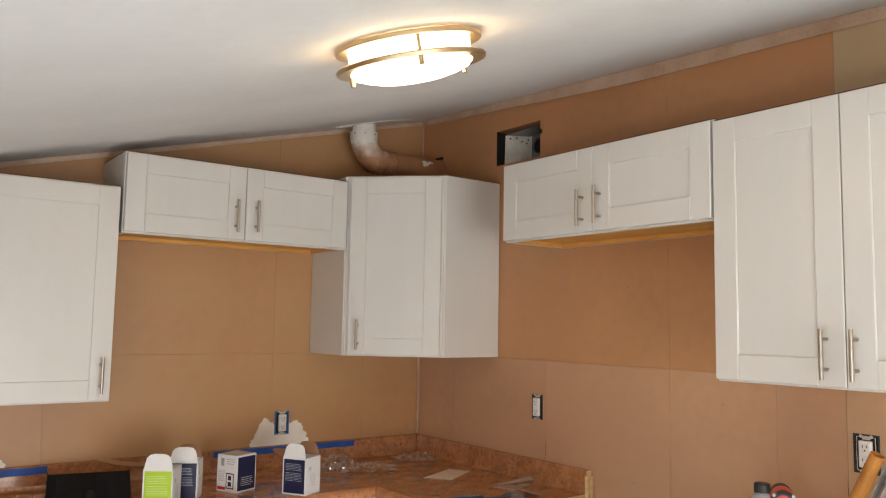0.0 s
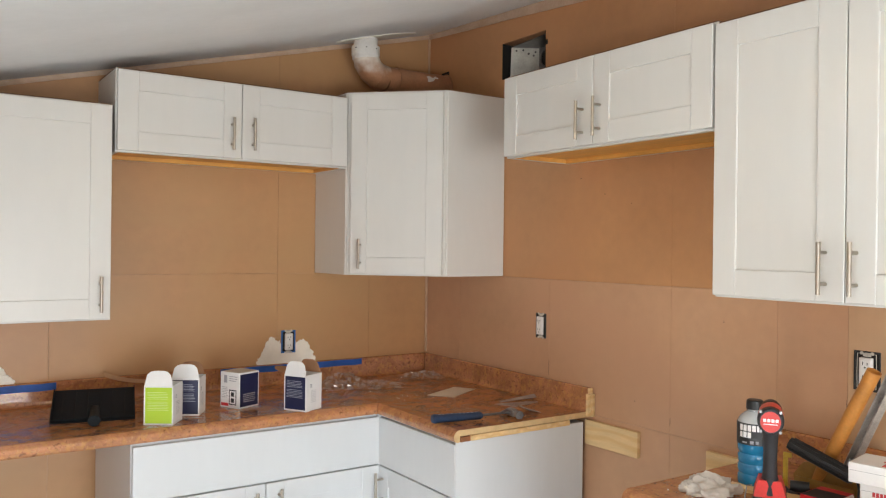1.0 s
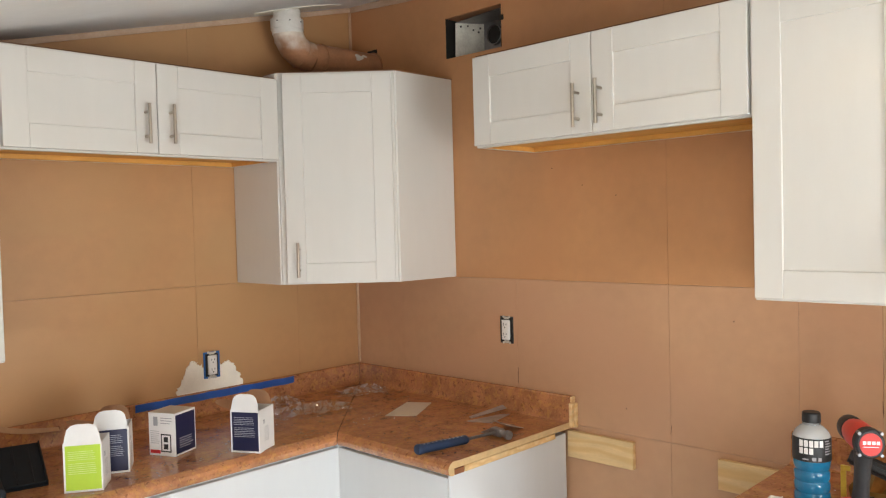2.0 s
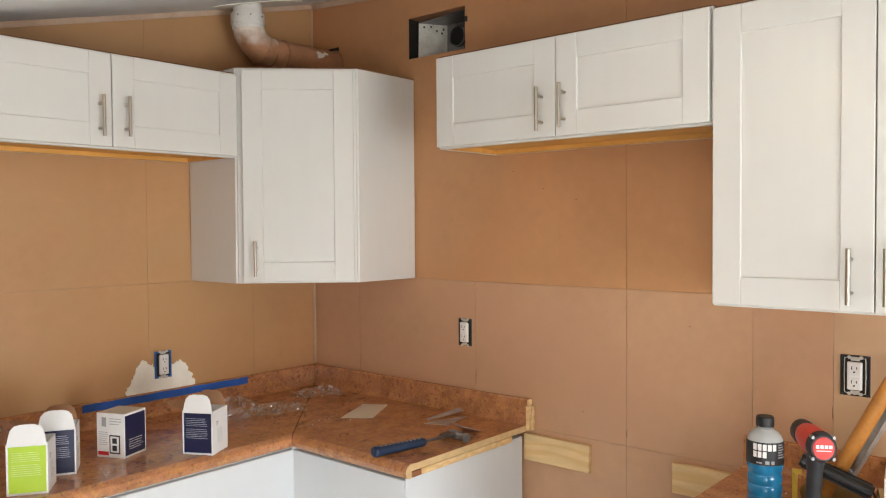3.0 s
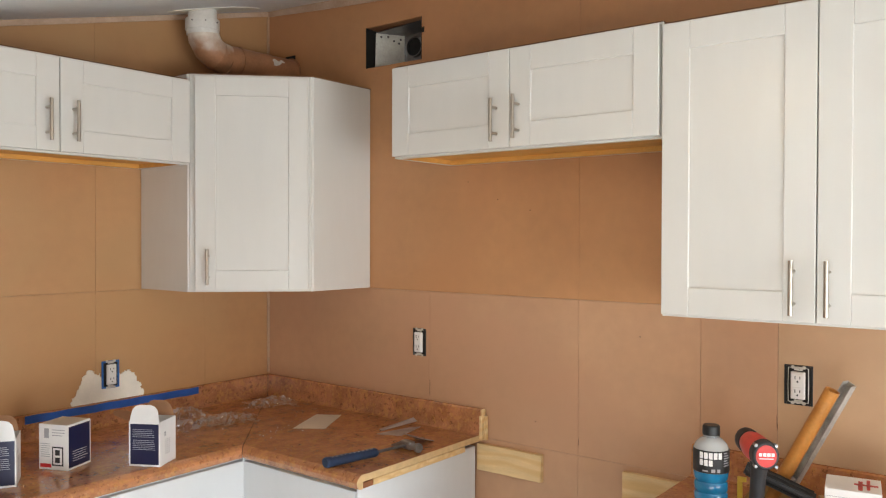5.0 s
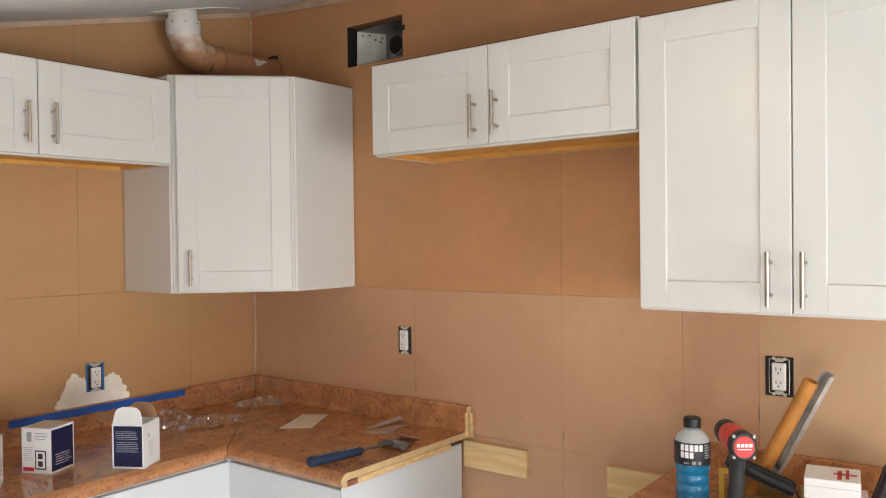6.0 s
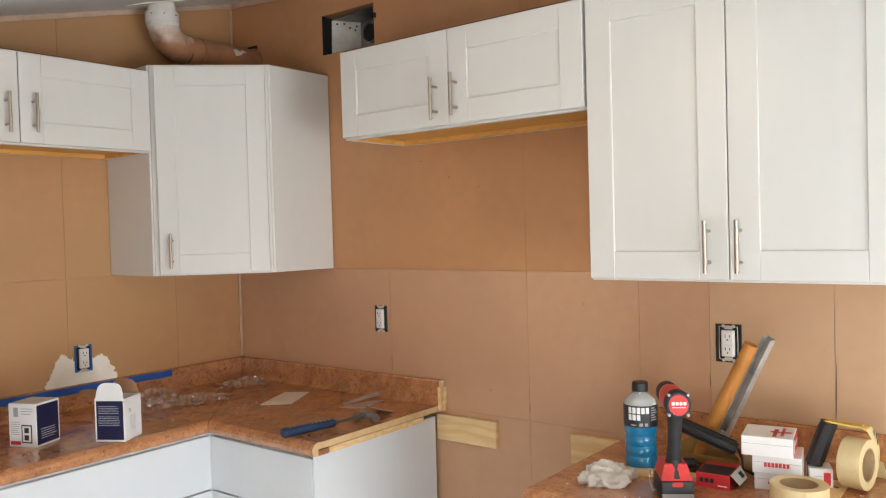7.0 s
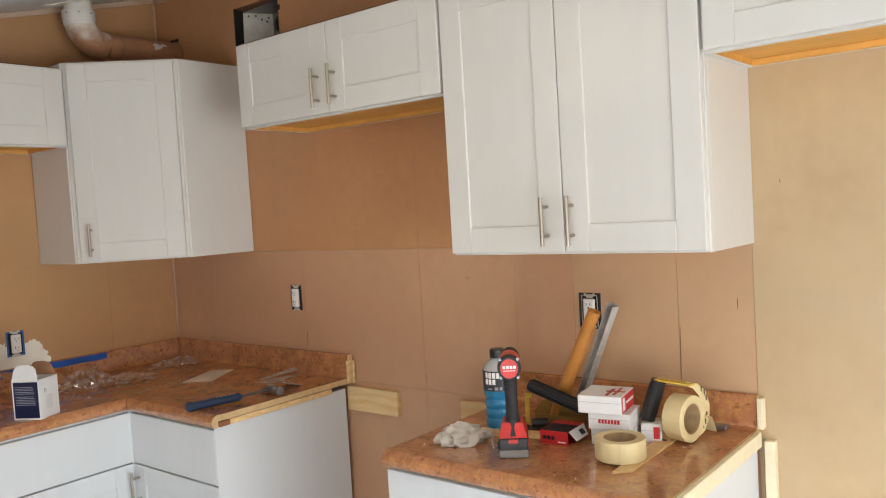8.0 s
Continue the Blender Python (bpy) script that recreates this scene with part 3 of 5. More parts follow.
part("sleeve", sweep(bmesh.new(), [(DX, DY, DZ + 0.130), (DX, DY, DZ + 0.090)], 0.0635), PVC, duct, "white crimped sleeve")
part("elbow_neck", sweep(bmesh.new(), [(DX, DY, DZ + 0.10), (DX + 0.002, DY, DZ + 0.076)], DR + 0.0012), PVC, duct, "white upper gore of the elbow")


def thin_paint():
    """Tan paint that thins out unevenly towards the bare white upper end of the pipe."""
    m = mat("thin_tan_overspray", (0.47, 0.225, 0.115), 0.4, vary=0.14, scale=9)
    nt = m.node_tree
    b = nt.nodes["Principled BSDF"]
    base = b.inputs["Base Color"].links[0].from_socket
    geo, sep, n = nt.nodes.new("ShaderNodeNewGeometry"), nt.nodes.new("ShaderNodeSeparateXYZ"), nt.nodes.new("ShaderNodeTexNoise")
    n.inputs["Scale"].default_value, n.inputs["Detail"].default_value = 22.0, 4.0
    nt.links.new(geo.outputs["Position"], sep.inputs[0])
    nt.links.new(geo.outputs["Position"], n.inputs["Vector"])
    add = nt.nodes.new("ShaderNodeMath")
    add.operation = "MULTIPLY_ADD"
    add.inputs[1].default_value = 0.11
    nt.links.new(n.outputs[0], add.inputs[0])
    nt.links.new(sep.outputs["Z"], add.inputs[2])
    r = nt.nodes.new("ShaderNodeMapRange")
    r.inputs["From Min"].default_value, r.inputs["From Max"].default_value, r.inputs["To Max"].default_value = DZ + 0.062, DZ + 0.125, 0.95
    nt.links.new(add.outputs[0], r.inputs[0])
    mix = nt.nodes.new("ShaderNodeMix")
    mix.data_type = "RGBA"
    nt.links.new(r.outputs[0], mix.inputs[0])
    nt.links.new(base, mix.inputs[6])
    mix.inputs[7].default_value = (0.76, 0.68, 0.58, 1)
    nt.links.new(mix.outputs[2], b.inputs["Base Color"])
    return m


THIN = thin_paint()
part("elbow", sweep(bmesh.new(), elbow, DR), THIN, duct, "elbow with patchy tan paint")
for i in (1, 3):
    d = (Vector(elbow[i + 1]) - Vector(elbow[i - 1])).normalized() * 0.002
    part("seam_ring", sweep(bmesh.new(), [Vector(elbow[i]) - d, Vector(elbow[i]) + d], DR + 0.0018), THIN, duct)
part("straight_pipe", sweep(bmesh.new(), [(DX + 0.10, DY, DZ), (-0.0008, DY, DZ)], DR - 0.002), OVERSPRAY, duct)
part("joint_ring", sweep(bmesh.new(), [(DX + 0.155, DY, DZ), (DX + 0.160, DY, DZ)], DR + 0.002), OVERSPRAY, duct)
part("flange", sweep(bmesh.new(), [(-0.004, DY, DZ), (-0.0006, DY, DZ)], DR + 0.005), OVERSPRAY, duct)
for k in range(3):  # screws round the sleeve
    a = radians(200 + 45 * k)
    bm = bmesh.new()
    rod(bm, (DX + 0.060 * math.cos(a), DY + 0.060 * math.sin(a), DZ + 0.116), (DX + 0.066 * math.cos(a), DY + 0.066 * math.sin(a), DZ + 0.116), 0.0028, seg=8)
    part("screw", bm, DULLSTEEL, duct)
bm = bmesh.new()
for cx, ca, wx, wa in ((-0.122, 20, 0.021, 15), (-0.090, 30, 0.013, 7)):  # flaked spots lying on the curve of the pipe
    rr_, rows_ = DR - 0.0012, []
    for q in (0.0, 0.5, 1.0):
        row = []
        for k in range(14):
            a = 2 * math.pi * k / 14
            grow = q * (1 + 0.22 * math.sin(3 * a + cx * 40) + 0.12 * math.sin(5 * a))
            g = radians(ca + wa * grow * math.sin(a))
            row.append(bm.verts.new((cx + wx * grow * math.cos(a), DY - rr_ * math.cos(g), DZ + rr_ * math.sin(g))))
        rows_.append(row)
    for p, q in zip(rows_, rows_[1:]):
        for k in range(14):
            bm.faces.new((p[k], p[(k + 1) % 14], q[(k + 1) % 14], q[k]))
part("bare_spot", bm, PVC, duct, "bare cream spot in the paint")
rng = random.Random(4)
ring = []
for k in range(40):
    a = 2 * math.pi * k / 40
    ring.append(((0.16 + 0.035 * math.cos(2 * a) + rng.uniform(-0.008, 0.008)) * math.cos(a), (0.095 + rng.uniform(-0.006, 0.006)) * math.sin(a)))
bm = bmesh.new()
pts = [(DX + 0.06 + x, min(DY + y, -0.012), 0) for x, y in ring]
va = [bm.verts.new((x, y, ceil_z(x, y) - 0.0005)) for x, y, z in pts]
vb = [bm.verts.new((x, y, ceil_z(x, y) - 0.0035)) for x, y, z in pts]
bm.faces.new(va), bm.faces.new(vb)
for k in range(40):
    bm.faces.new((va[k], va[(k + 1) % 40], vb[(k + 1) % 40], vb[k]))
# flat dark plate on the wall puts in the shade of a notch
tagged(part("notch_shade", boxes(((-0.003, DY - 0.030, DZ + 0.052), (-0.0005, DY + 0.030, DZ + 0.074))), DARK), "near-black plate for the shade in a notch over the pipe", "notch")
tagged(part("plaster_patch", bm, PLASTER), "white plaster smeared round the pipe on the ceiling", "plaster")

vent = thing("vent_box", pose(0, 0, 0), "galvanised sheet metal vent box set in the wall", "vent")
y0, y1, z0, z1 = HOLE
# sheet metal for the side plate, light falling on it painted in as near white
LITSHEET = mat("lit_sheet_metal", (0.92, 0.88, 0.80), 0.30, metal=0.0, spec=0.8, vary=0.15, scale=12, bump=0.4, bump_scale=18)
BACK = 0.150  # depth of the boot behind the wall's face
# cavity walls carry the shade behind the opening as near-black colour
part("shell", boxes(((0.170, y0 - 0.01, z0 - 0.01), (0.174, y1 + 0.01, z1 + 0.01)), ((0.111, y0 - 0.012, z0 - 0.012), (0.170, y0 - 0.010, z1 + 0.012)), ((0.111, y1 + 0.010, z0 - 0.012), (0.170, y1 + 0.012, z1 + 0.012)),
                    ((0.111, y0 - 0.010, z0 - 0.012), (0.170, y1 + 0.010, z0 - 0.010)), ((0.111, y0 - 0.010, z1 + 0.010), (0.170, y1 + 0.010, z1 + 0.012)),
                    ((0.0, y1 - 0.003, z0 + 0.001), (0.11, y1 - 0.001, z1 - 0.001)), ((0.0, y0 + 0.001, z0 + 0.001), (0.11, y0 + 0.003, z1 - 0.001))), DARK, vent, "wall cavity coloured near black for its shade")
ya, yb, yc = -0.612, -0.650, -0.846  # front and back edge of the near plate, far side
za, zb = z0 + 0.004, z1 - 0.004
part("side_plate", hexa(bmesh.new(), [(0.022, ya, za), (BACK, yb, za), (BACK, yb + 0.002, za), (0.022, ya + 0.002, za), (0.026, ya, zb - 0.014), (BACK, yb, zb - 0.006), (BACK, yb + 0.002, zb - 0.006), (0.026, ya + 0.002, zb - 0.014)]), LITSHEET, vent, "galvanised side plate with its lit brightness put in the colour")
part("top_plate", hexa(bmesh.new(), [(0.026, ya, zb - 0.014), (0.026, yc, zb - 0.002), (BACK, yc, zb - 0.002), (BACK, yb, zb - 0.006), (0.026, ya, zb - 0.012), (0.026, yc, zb), (BACK, yc, zb), (BACK, yb, zb - 0.004)]), STEEL, vent, "dull grey top plate")
part("floor_plate", boxes(((0.022, yc, z0 + 0.0015), (BACK, ya, z0 + 0.0035))), STEEL, vent)
part("back_plate", boxes(((BACK + 0.001, yc, z0 + 0.004), (BACK + 0.003, yb + 0.002, zb))), STEEL, vent, "dull grey back plate")
part("duct_collar", lathe([(0.036, 0.0), (0.040, 0.0), (0.040, 0.012), (0.036, 0.012), (0.036, 0.0)], 32, pose(BACK, -0.708, 2.350, 0, -90, 0)), STEEL, vent)
# flat disc coloured near black in place of the duct's shaded depth
part("duct_mouth", lathe([(0, 0.001), (0.036, 0.001), (0.036, 0.003), (0, 0.003)], 32, pose(BACK, -0.708, 2.350, 0, -90, 0)), DARK, vent, "near-black disc for the shade in the round duct mouth")
for f, dz in ((0.18, 0.026), (0.42, 0.021), (0.62, 0.034), (0.86, 0.024), (0.80, 0.040)):
    part("screw", lathe([(0, 0), (0.0045, 0), (0.0035, 0.0025), (0, 0.003)], 10, pose(0.024 + (BACK - 0.024) * f, ya + (yb - ya) * f - 0.0003, zb - dz, 90, 0, -16)), DULLSTEEL, vent)
part("tab", boxes(((-0.0012, -0.874, 2.352), (0.0, -0.862, 2.372))), DARK, vent, "small bent tab at the edge")


# ---- socket outlets ----
def outlet(place, material, label, w=0.068, h=0.100, a=0.005, wire=False):
    o = thing("socket_outlet", place, label, "outlet", "socket outlets")
    bm = boxes(((-w / 2, -0.003, -h / 2), (-w / 2 + a, 0, h / 2)), ((w / 2 - a, -0.003, -h / 2), (w / 2, 0, h / 2)), ((-w / 2 + a, -0.003, -h / 2), (w / 2 - a, 0, -h / 2 + a)), ((-w / 2 + a, -0.003, h / 2 - a), (w / 2 - a, 0, h / 2)), bevel=0.001)
    part("box_rim", bm, material, o)
    # flat plate coloured near black in place of the box's shaded hollow
    part("box_back", boxes(((-w / 2 + a, -0.0008, -h / 2 + a), (w / 2 - a, 0, h / 2 - a))), DARK, o, "near-black plate for the shaded hollow of the box")
    if wire:
        bm = bmesh.new()
        sweep(bm, [(-0.025, -0.004, -0.045), (-0.026, -0.004, 0.0), (-0.025, -0.004, 0.046), (0.0, -0.004, 0.049), (0.025, -0.004, 0.046), (0.026, -0.004, 0.0), (0.025, -0.004, -0.045), (0.0, -0.004, -0.049), (-0.024, -0.004, -0.045)], 0.0011, 6)
        part("box_wire", bm, GALV, o, "thin bright metal edge")
    for s in (-1, 1):
        bm = boxes(((-0.011, -0.0035, s * 0.044 - 0.005), (0.011, -0.0022, s * 0.044 + 0.005)), bevel=0.0005)
        for q in (-0.014, 0.014):
            rod(bm, (q, -0.0022, s * 0.048), (q, -0.0036, s * 0.048), 0.0048, seg=10)
        rod(bm, (0, -0.0022, s * 0.042), (0, -0.006, s * 0.042), 0.003, seg=8)
        part("mounting_ear", bm, GALV, o, "bright metal mounting ear")
    dev = part("device", boxes(((-0.0178, -0.012, -0.0365), (0.0178, -0.002, 0.0365)), bevel=0.002), DEVICE, o, "white duplex receptacle")
    for s in (-1, 1):
        part("socket_face", boxes(((-0.0145, -0.0135, s * 0.018 - 0.0135), (0.0145, -0.0115, s * 0.018 + 0.0135)), bevel=0.0015), DEVICE, dev)
        for q, hh in ((-0.006, 0.0045), (0.006, 0.0035)):
            part("slot", boxes(((q - 0.001, -0.0139, s * 0.018 + 0.003 - hh), (q + 0.001, -0.0134, s * 0.018 + 0.003 + hh))), DARK, dev)
        bm = bmesh.new()
        rod(bm, (0, -0.0134, s * 0.018 - 0.0075), (0, -0.0139, s * 0.018 - 0.0075), 0.0024, seg=10)
        part("slot", bm, DARK, dev)
    return o


outlet(on_right(-0.856, 1.213), BLACK, "white duplex outlet in an open black box, no cover plate", 0.062, 0.100, 0.004)
outlet(on_right(-2.170, 1.207), BLACK, "white duplex outlet in a wide black cut-out, no cover plate", 0.072, 0.107, wire=True)
outlet(on_left(-0.732, 1.100, -0.0042), BLUEBOX, "white duplex outlet in an open blue box, no cover plate", a=0.007)


def blot(x0, x1, z0, z1, seed, humps=(), n=110):
    """A ragged patch of filler on the back wall, wide at the foot, with humps (place, width, rise)."""
    rng = random.Random(seed)
    top = []
    for k in range(n + 1):
        u = 2 * k / n - 1
        x = x0 + (x1 - x0) * k / n
        z = z0 + 0.012 + (z1 - z0) * 0.72 * (1 - abs(u) ** 3.5)
        for at, wide, rise in humps:
            z += rise * math.exp(-((x - at) / wide) ** 2)
        top.append((x + rng.uniform(-0.005, 0.005), z + 0.006 * noise.noise(Vector((x * 60, seed, 0))) + rng.uniform(-0.005, 0.005)))
    return slab([(x1 - 0.004, z0), (x0 + 0.004, z0)] + top, 0.0035, Matrix.Translation((0, -0.004, 0)))


tagged(part("filler_patch", blot(-0.876, -0.596, 1.002, 1.115, 3, ((-0.815, 0.030, 0.036), (-0.655, 0.028, 0.020))), PLASTER), "ragged patch of cream wall filler round an outlet", "filler patch", "filler patches")
tagged(part("filler_patch", blot(-2.02, -1.803, 0.998, 1.06, 8, ((-1.86, 0.03, 0.025),)), PLASTER), "ragged patch of cream wall filler above the upstand", "filler patch", "filler patches")


def tape_strip(x0, x1, za, zb, height, name="tape_strip"):
    bm = bmesh.new()
    n = 14
    rows = []
    for k in range(n + 1):
        x = x0 + (x1 - x0) * k / n
        z = za + (zb - za) * k / n + 0.0012 * math.sin(2.3 * k)
        rows.append([bm.verts.new((x, y, z + dz)) for y, dz in ((-0.0194, 0), (-0.0208, 0), (-0.0208, height), (-0.0194, height))])
    for a, b in zip(rows, rows[1:]):
        for i in range(4):
            bm.faces.new((a[i], a[(i + 1) % 4], b[(i + 1) % 4], b[i]))
    bm.faces.new(rows[0]), bm.faces.new(rows[-1])
    return tagged(part(name, bm, BLUETAPE), "strip of blue masking tape on the upstand", "tape", "blue tape strips")


tape_strip(-1.040, -0.370, 0.975, 0.975, 0.027)
tape_strip(-2.5, -1.665, 0.970, 0.974, 0.027)


# ---- things on the long worktop ----
def bars(rows, y, m_rot=None):
    """Rows (x0, x1, z0, z1) of unreadable print, a hair proud of a face at y."""
    return boxes(*[((a, y - 0.0004, c), (b, y, d)) for a, b, c, d in rows])


def print_rows(x0, x1, ztop, n, step, thick, seed):
    rng = random.Random(seed)
    return [(x0, x0 + (x1 - x0) * rng.uniform(0.8, 1.0), ztop - step * k - thick, ztop - step * k) for k in range(n)]


def flap_outline(w, h):
    r = h * 0.55
    pts = [(0, 0), (w, 0), (w - 0.004, h - r)]
    pts += [(w - 0.004 - r * (1 - math.cos(radians(a))), h - r + r * math.sin(radians(a))) for a in (30, 60, 90)]
    pts += [(0.004 + r * (1 - math.cos(radians(a))), h - r + r * math.sin(radians(a))) for a in (90, 60, 30)]
    return pts + [(0.004, h - r)]


def carton(x, y, turn, colour, label, w=0.098, d=0.098, h=0.132, open_top=True, side_colour=None, kraft=True, picture=False):
    """A small card box; its coloured face looks to local -x, its white face to local -y."""
    c = thing("carton", pose(x, y, TOP + 0.0005, 0, 0, turn), label, "box", "cartons")
    t = 0.0015
    parts = [((0, 0, 0), (w, d, t)), ((0, 0, t), (w, t, h)), ((0, d - t, t), (w, d, h)), ((0, t, t), (t, d - t, h)), ((w - t, t, t), (w, d - t, h))]
    if not open_top:
        parts.append(((t, t, h - t), (w - t, d - t, h)))
    part("body", boxes(*parts), CARD, c)
    left = pose(0, d, 0, 0, 0, -90)  # the -x face, seen from outside, x running towards the front edge
    face = part("printed_panel", boxes(((0.005, -0.0004, 0.006), (d - 0.004, 0, h - (0.006 if open_top else 0.006)))), colour, c, place=left) if not picture else None
    if not picture:
        ink = part("print", bars(print_rows(0.012, d - 0.012, h - 0.022, 5, 0.0054, 0.0011, 3) + print_rows(0.012, d - 0.014, h - 0.054, 6, 0.0054, 0.0011, 5), -0.0005), PALE_INK if colour is NAVY else LIME_INK, face)
        part("print", bars([(0.025, 0.034, h - 0.038, h - 0.034), (0.025, 0.028, h - 0.047, h - 0.04), (0.033, 0.036, h - 0.047, h - 0.034)] + print_rows(0.03, w - 0.03, h - 0.058, 8, 0.006, 0.001, 7), -0.0001), INK, c)
    else:
        part("lid", boxes(((0.002, 0.002, h + 0.0002), (w - 0.002, d - 0.002, h + 0.0008))), mat("dusty_card", (0.62, 0.54, 0.45), 0.6, vary=0.08), c, "dusty tan lid")
        part("picture", bars([(0.045, 0.083, 0.012, 0.068)], -0.0001), BLACKINK, c, "picture of an outlet", left)
        part("picture", bars([(0.049, 0.079, 0.016, 0.064)], -0.0006), CARD, c, place=left)
        part("picture", boxes(*[((0.056, -0.0016, z), (0.072, -0.001, z + 0.016)) for z in (0.021, 0.043)], bevel=0.0004), BLACKINK, c, place=left)
        part("print", bars([(0.004, 0.042, 0.006, 0.017)], -0.0001), REDCARD, c, place=left)
        part("print", bars([(0.018, 0.034, h - 0.04, h - 0.012)] + print_rows(0.045, 0.088, h - 0.014, 3, 0.008, 0.0022, 2) + print_rows(0.006, 0.04, h - 0.056, 7, 0.0062, 0.0016, 6), -0.0001), INK, c, place=left)
        pan = part("printed_panel", boxes(((0.004, -0.0004, 0.006), (w - 0.004, 0, h - 0.006))), NAVY, c)
        part("print", bars(print_rows(0.02, w - 0.012, 0.052, 5, 0.007, 0.0012, 9), -0.0005), CARD, pan)
    if open_top:
        part("tuck_flap", slab(flap_outline(d - 0.004, 0.05), 0.001), CARD, c, "white tuck flap standing open", pose(0.0, d - 0.002, h, -6, 0, -90))
        if kraft:
            part("side_flap", slab(flap_outline(d - 0.008, 0.05), 0.001), KRAFT, c, "brown flap standing open", pose(w - 0.001, d - 0.004, h, 14, 0, -90))
            part("side_flap", slab(flap_outline(w - 0.01, 0.078), 0.001), KRAFT, c, "brown flap folded out", pose(0.005, d - 0.001, h, -76, 0, 0))
    return c


PALE_INK = mat("pale_print", (0.52, 0.55, 0.62), 0.5)
LIME_INK = mat("lime_print", (0.66, 0.78, 0.36), 0.45)


def carton_at(front, turn, *a, **k):
    """Places a carton by the foot of its upright edge nearest the room."""
    return carton(front[0], front[1], turn, *a, **k)


carton_at((-1.392, -0.592), 56, LIME, "white and lime green card carton with open flaps", kraft=False)
carton_at((-1.272, -0.487), 60, NAVY, "white and navy card carton with open brown flaps", kraft=True)
carton_at((-1.114, -0.453), 24, NAVY, "closed white and navy card carton with an outlet picture", open_top=False, picture=True)
carton_at((-0.927, -0.628), 30, NAVY, "white and navy card carton with open brown flaps", kraft=True)

PANBLACK = mat("matt_black_plastic", (0.006, 0.011, 0.016), 0.6, vary=0.2, scale=20, spec=0.25)
pan = thing("dustpan", pose(-1.735, -0.375, TOP + 0.001, 0, 0, -12), "black plastic dustpan leaning back against the upstand", "dustpan")
tilt = pose(0, 0, 0, 24, 0, 0)
W, D = 0.265, 0.195
bm = bmesh.new()
hexa(bm, [(0, 0, 0), (W, 0, 0), (W, D, 0), (0, D, 0), (0, 0, 0.003), (W, 0, 0.003), (W, D, 0.003), (0, D, 0.003)])
for xa in (0, W - 0.003):
    hexa(bm, [(xa, 0, 0.003), (xa + 0.003, 0, 0.003), (xa + 0.003, D, 0.003), (xa, D, 0.003), (xa, 0, 0.018), (xa + 0.003, 0, 0.018), (xa + 0.003, D, 0.010), (xa, D, 0.010)])
part("tray", bm, PANBLACK, pan, place=tilt)
part("back_edge", boxes(((0.003, 0, 0.003), (W - 0.003, 0.004, 0.016)), bevel=0.001), PANBLACK, pan, place=tilt)
bm = bmesh.new()
for k in range(6):
    box(bm, (0.03 + k * 0.04, 0.02, 0.0025), (0.034 + k * 0.04, D - 0.02, 0.006), 0.001)
part("ribs", bm, PANBLACK, pan, place=tilt)
bm = bmesh.new()
rod(bm, (W * 0.52, 0.06, 0.032), (W * 0.52, -0.075, 0.019), 0.014, 0.018, 18)
rod(bm, (W * 0.52, -0.070, 0.0196), (W * 0.52, -0.080, 0.0190), 0.0190, 0.0190, 18)
part("handle", bm, PANBLACK, pan)

# curled strip of brown paper on the upstand
bm = bmesh.new()
rows_ = []
for k in range(13):
    f = k / 12
    x, y, z = -1.50 + 0.20 * f, -0.034 - 0.012 * math.sin(3.1 * f), 0.992 - 0.022 * f + 0.020 * (1 - f) ** 4
    rows_.append([bm.verts.new((x, y, z)), bm.verts.new((x, y + 0.013, z + 0.018 - 0.008 * f)), bm.verts.new((x, y + 0.0135, z + 0.0172 - 0.008 * f)), bm.verts.new((x, y + 0.0005, z - 0.0008))])
for p, q in zip(rows_, rows_[1:]):
    for k in range(4):
        bm.faces.new((p[k], p[(k + 1) % 4], q[(k + 1) % 4], q[k]))
bm.faces.new(rows_[0]), bm.faces.new(rows_[-1])
tagged(part("paper_strip", bm, mat("tan_paper", (0.52, 0.30, 0.16), 0.7, vary=0.08)), "curled strip of tan paper resting on the upstand", "paper strip")

# paper card
CREAM_CARD = mat("cream_card", (0.78, 0.66, 0.53), 0.7, vary=0.05)
tagged(part("paper_card", hexa(bmesh.new(), [(x, y, z + TOP) for z in (0.0006, 0.0022) for x, y in ((-0.365, -0.575), (-0.295, -0.665), (-0.112, -0.560), (-0.165, -0.478))]), CREAM_CARD),
       "cream paper card lying flat", "card")

# hammer
a, b = Vector((-0.634, -1.017)), Vector((-0.308, -1.086))
turn = math.degrees(math.atan2(b.y - a.y, b.x - a.x))
ham = thing("hammer", pose(a.x, a.y, TOP, 0, 0, turn), "claw hammer with a navy blue grip lying on the worktop", "hammer")
bm = bmesh.new()
lathe([(0, 0), (0.016, 0.001), (0.0190, 0.008), (0.0165, 0.03), (0.0172, 0.08), (0.0155, 0.13), (0.0162, 0.18), (0.012, 0.188), (0, 0.19)], 18, Matrix.Translation((0, 0, 0.0165)) @ pose(0, 0, 0, 0, 90, 0) @ Matrix.Diagonal((0.86, 1.0, 1, 1)), bm)
grip = part("grip", bm, GRIPBLUE, ham)
bm = bmesh.new()
for k in range(10):
    box(bm, (0.022 + 0.0155 * k, -0.005, 0.0290), (0.029 + 0.0155 * k, -0.0028, 0.0312), 0.0006)
part("stitch_marks", bm, INK, grip, "small pale dashes")
bm = bmesh.new()
rod(bm, (0.185, 0, 0.0165), (0.305, 0, 0.019), 0.0048, seg=12)
part("shaft", bm, DULLSTEEL, ham)
bm = bmesh.new()
box(bm, (0.298, -0.024, 0.006), (0.322, 0.024, 0.032), 0.005)
rod(bm, (0.310, -0.022, 0.019), (0.310, -0.046, 0.019), 0.0115, 0.0095, 16)
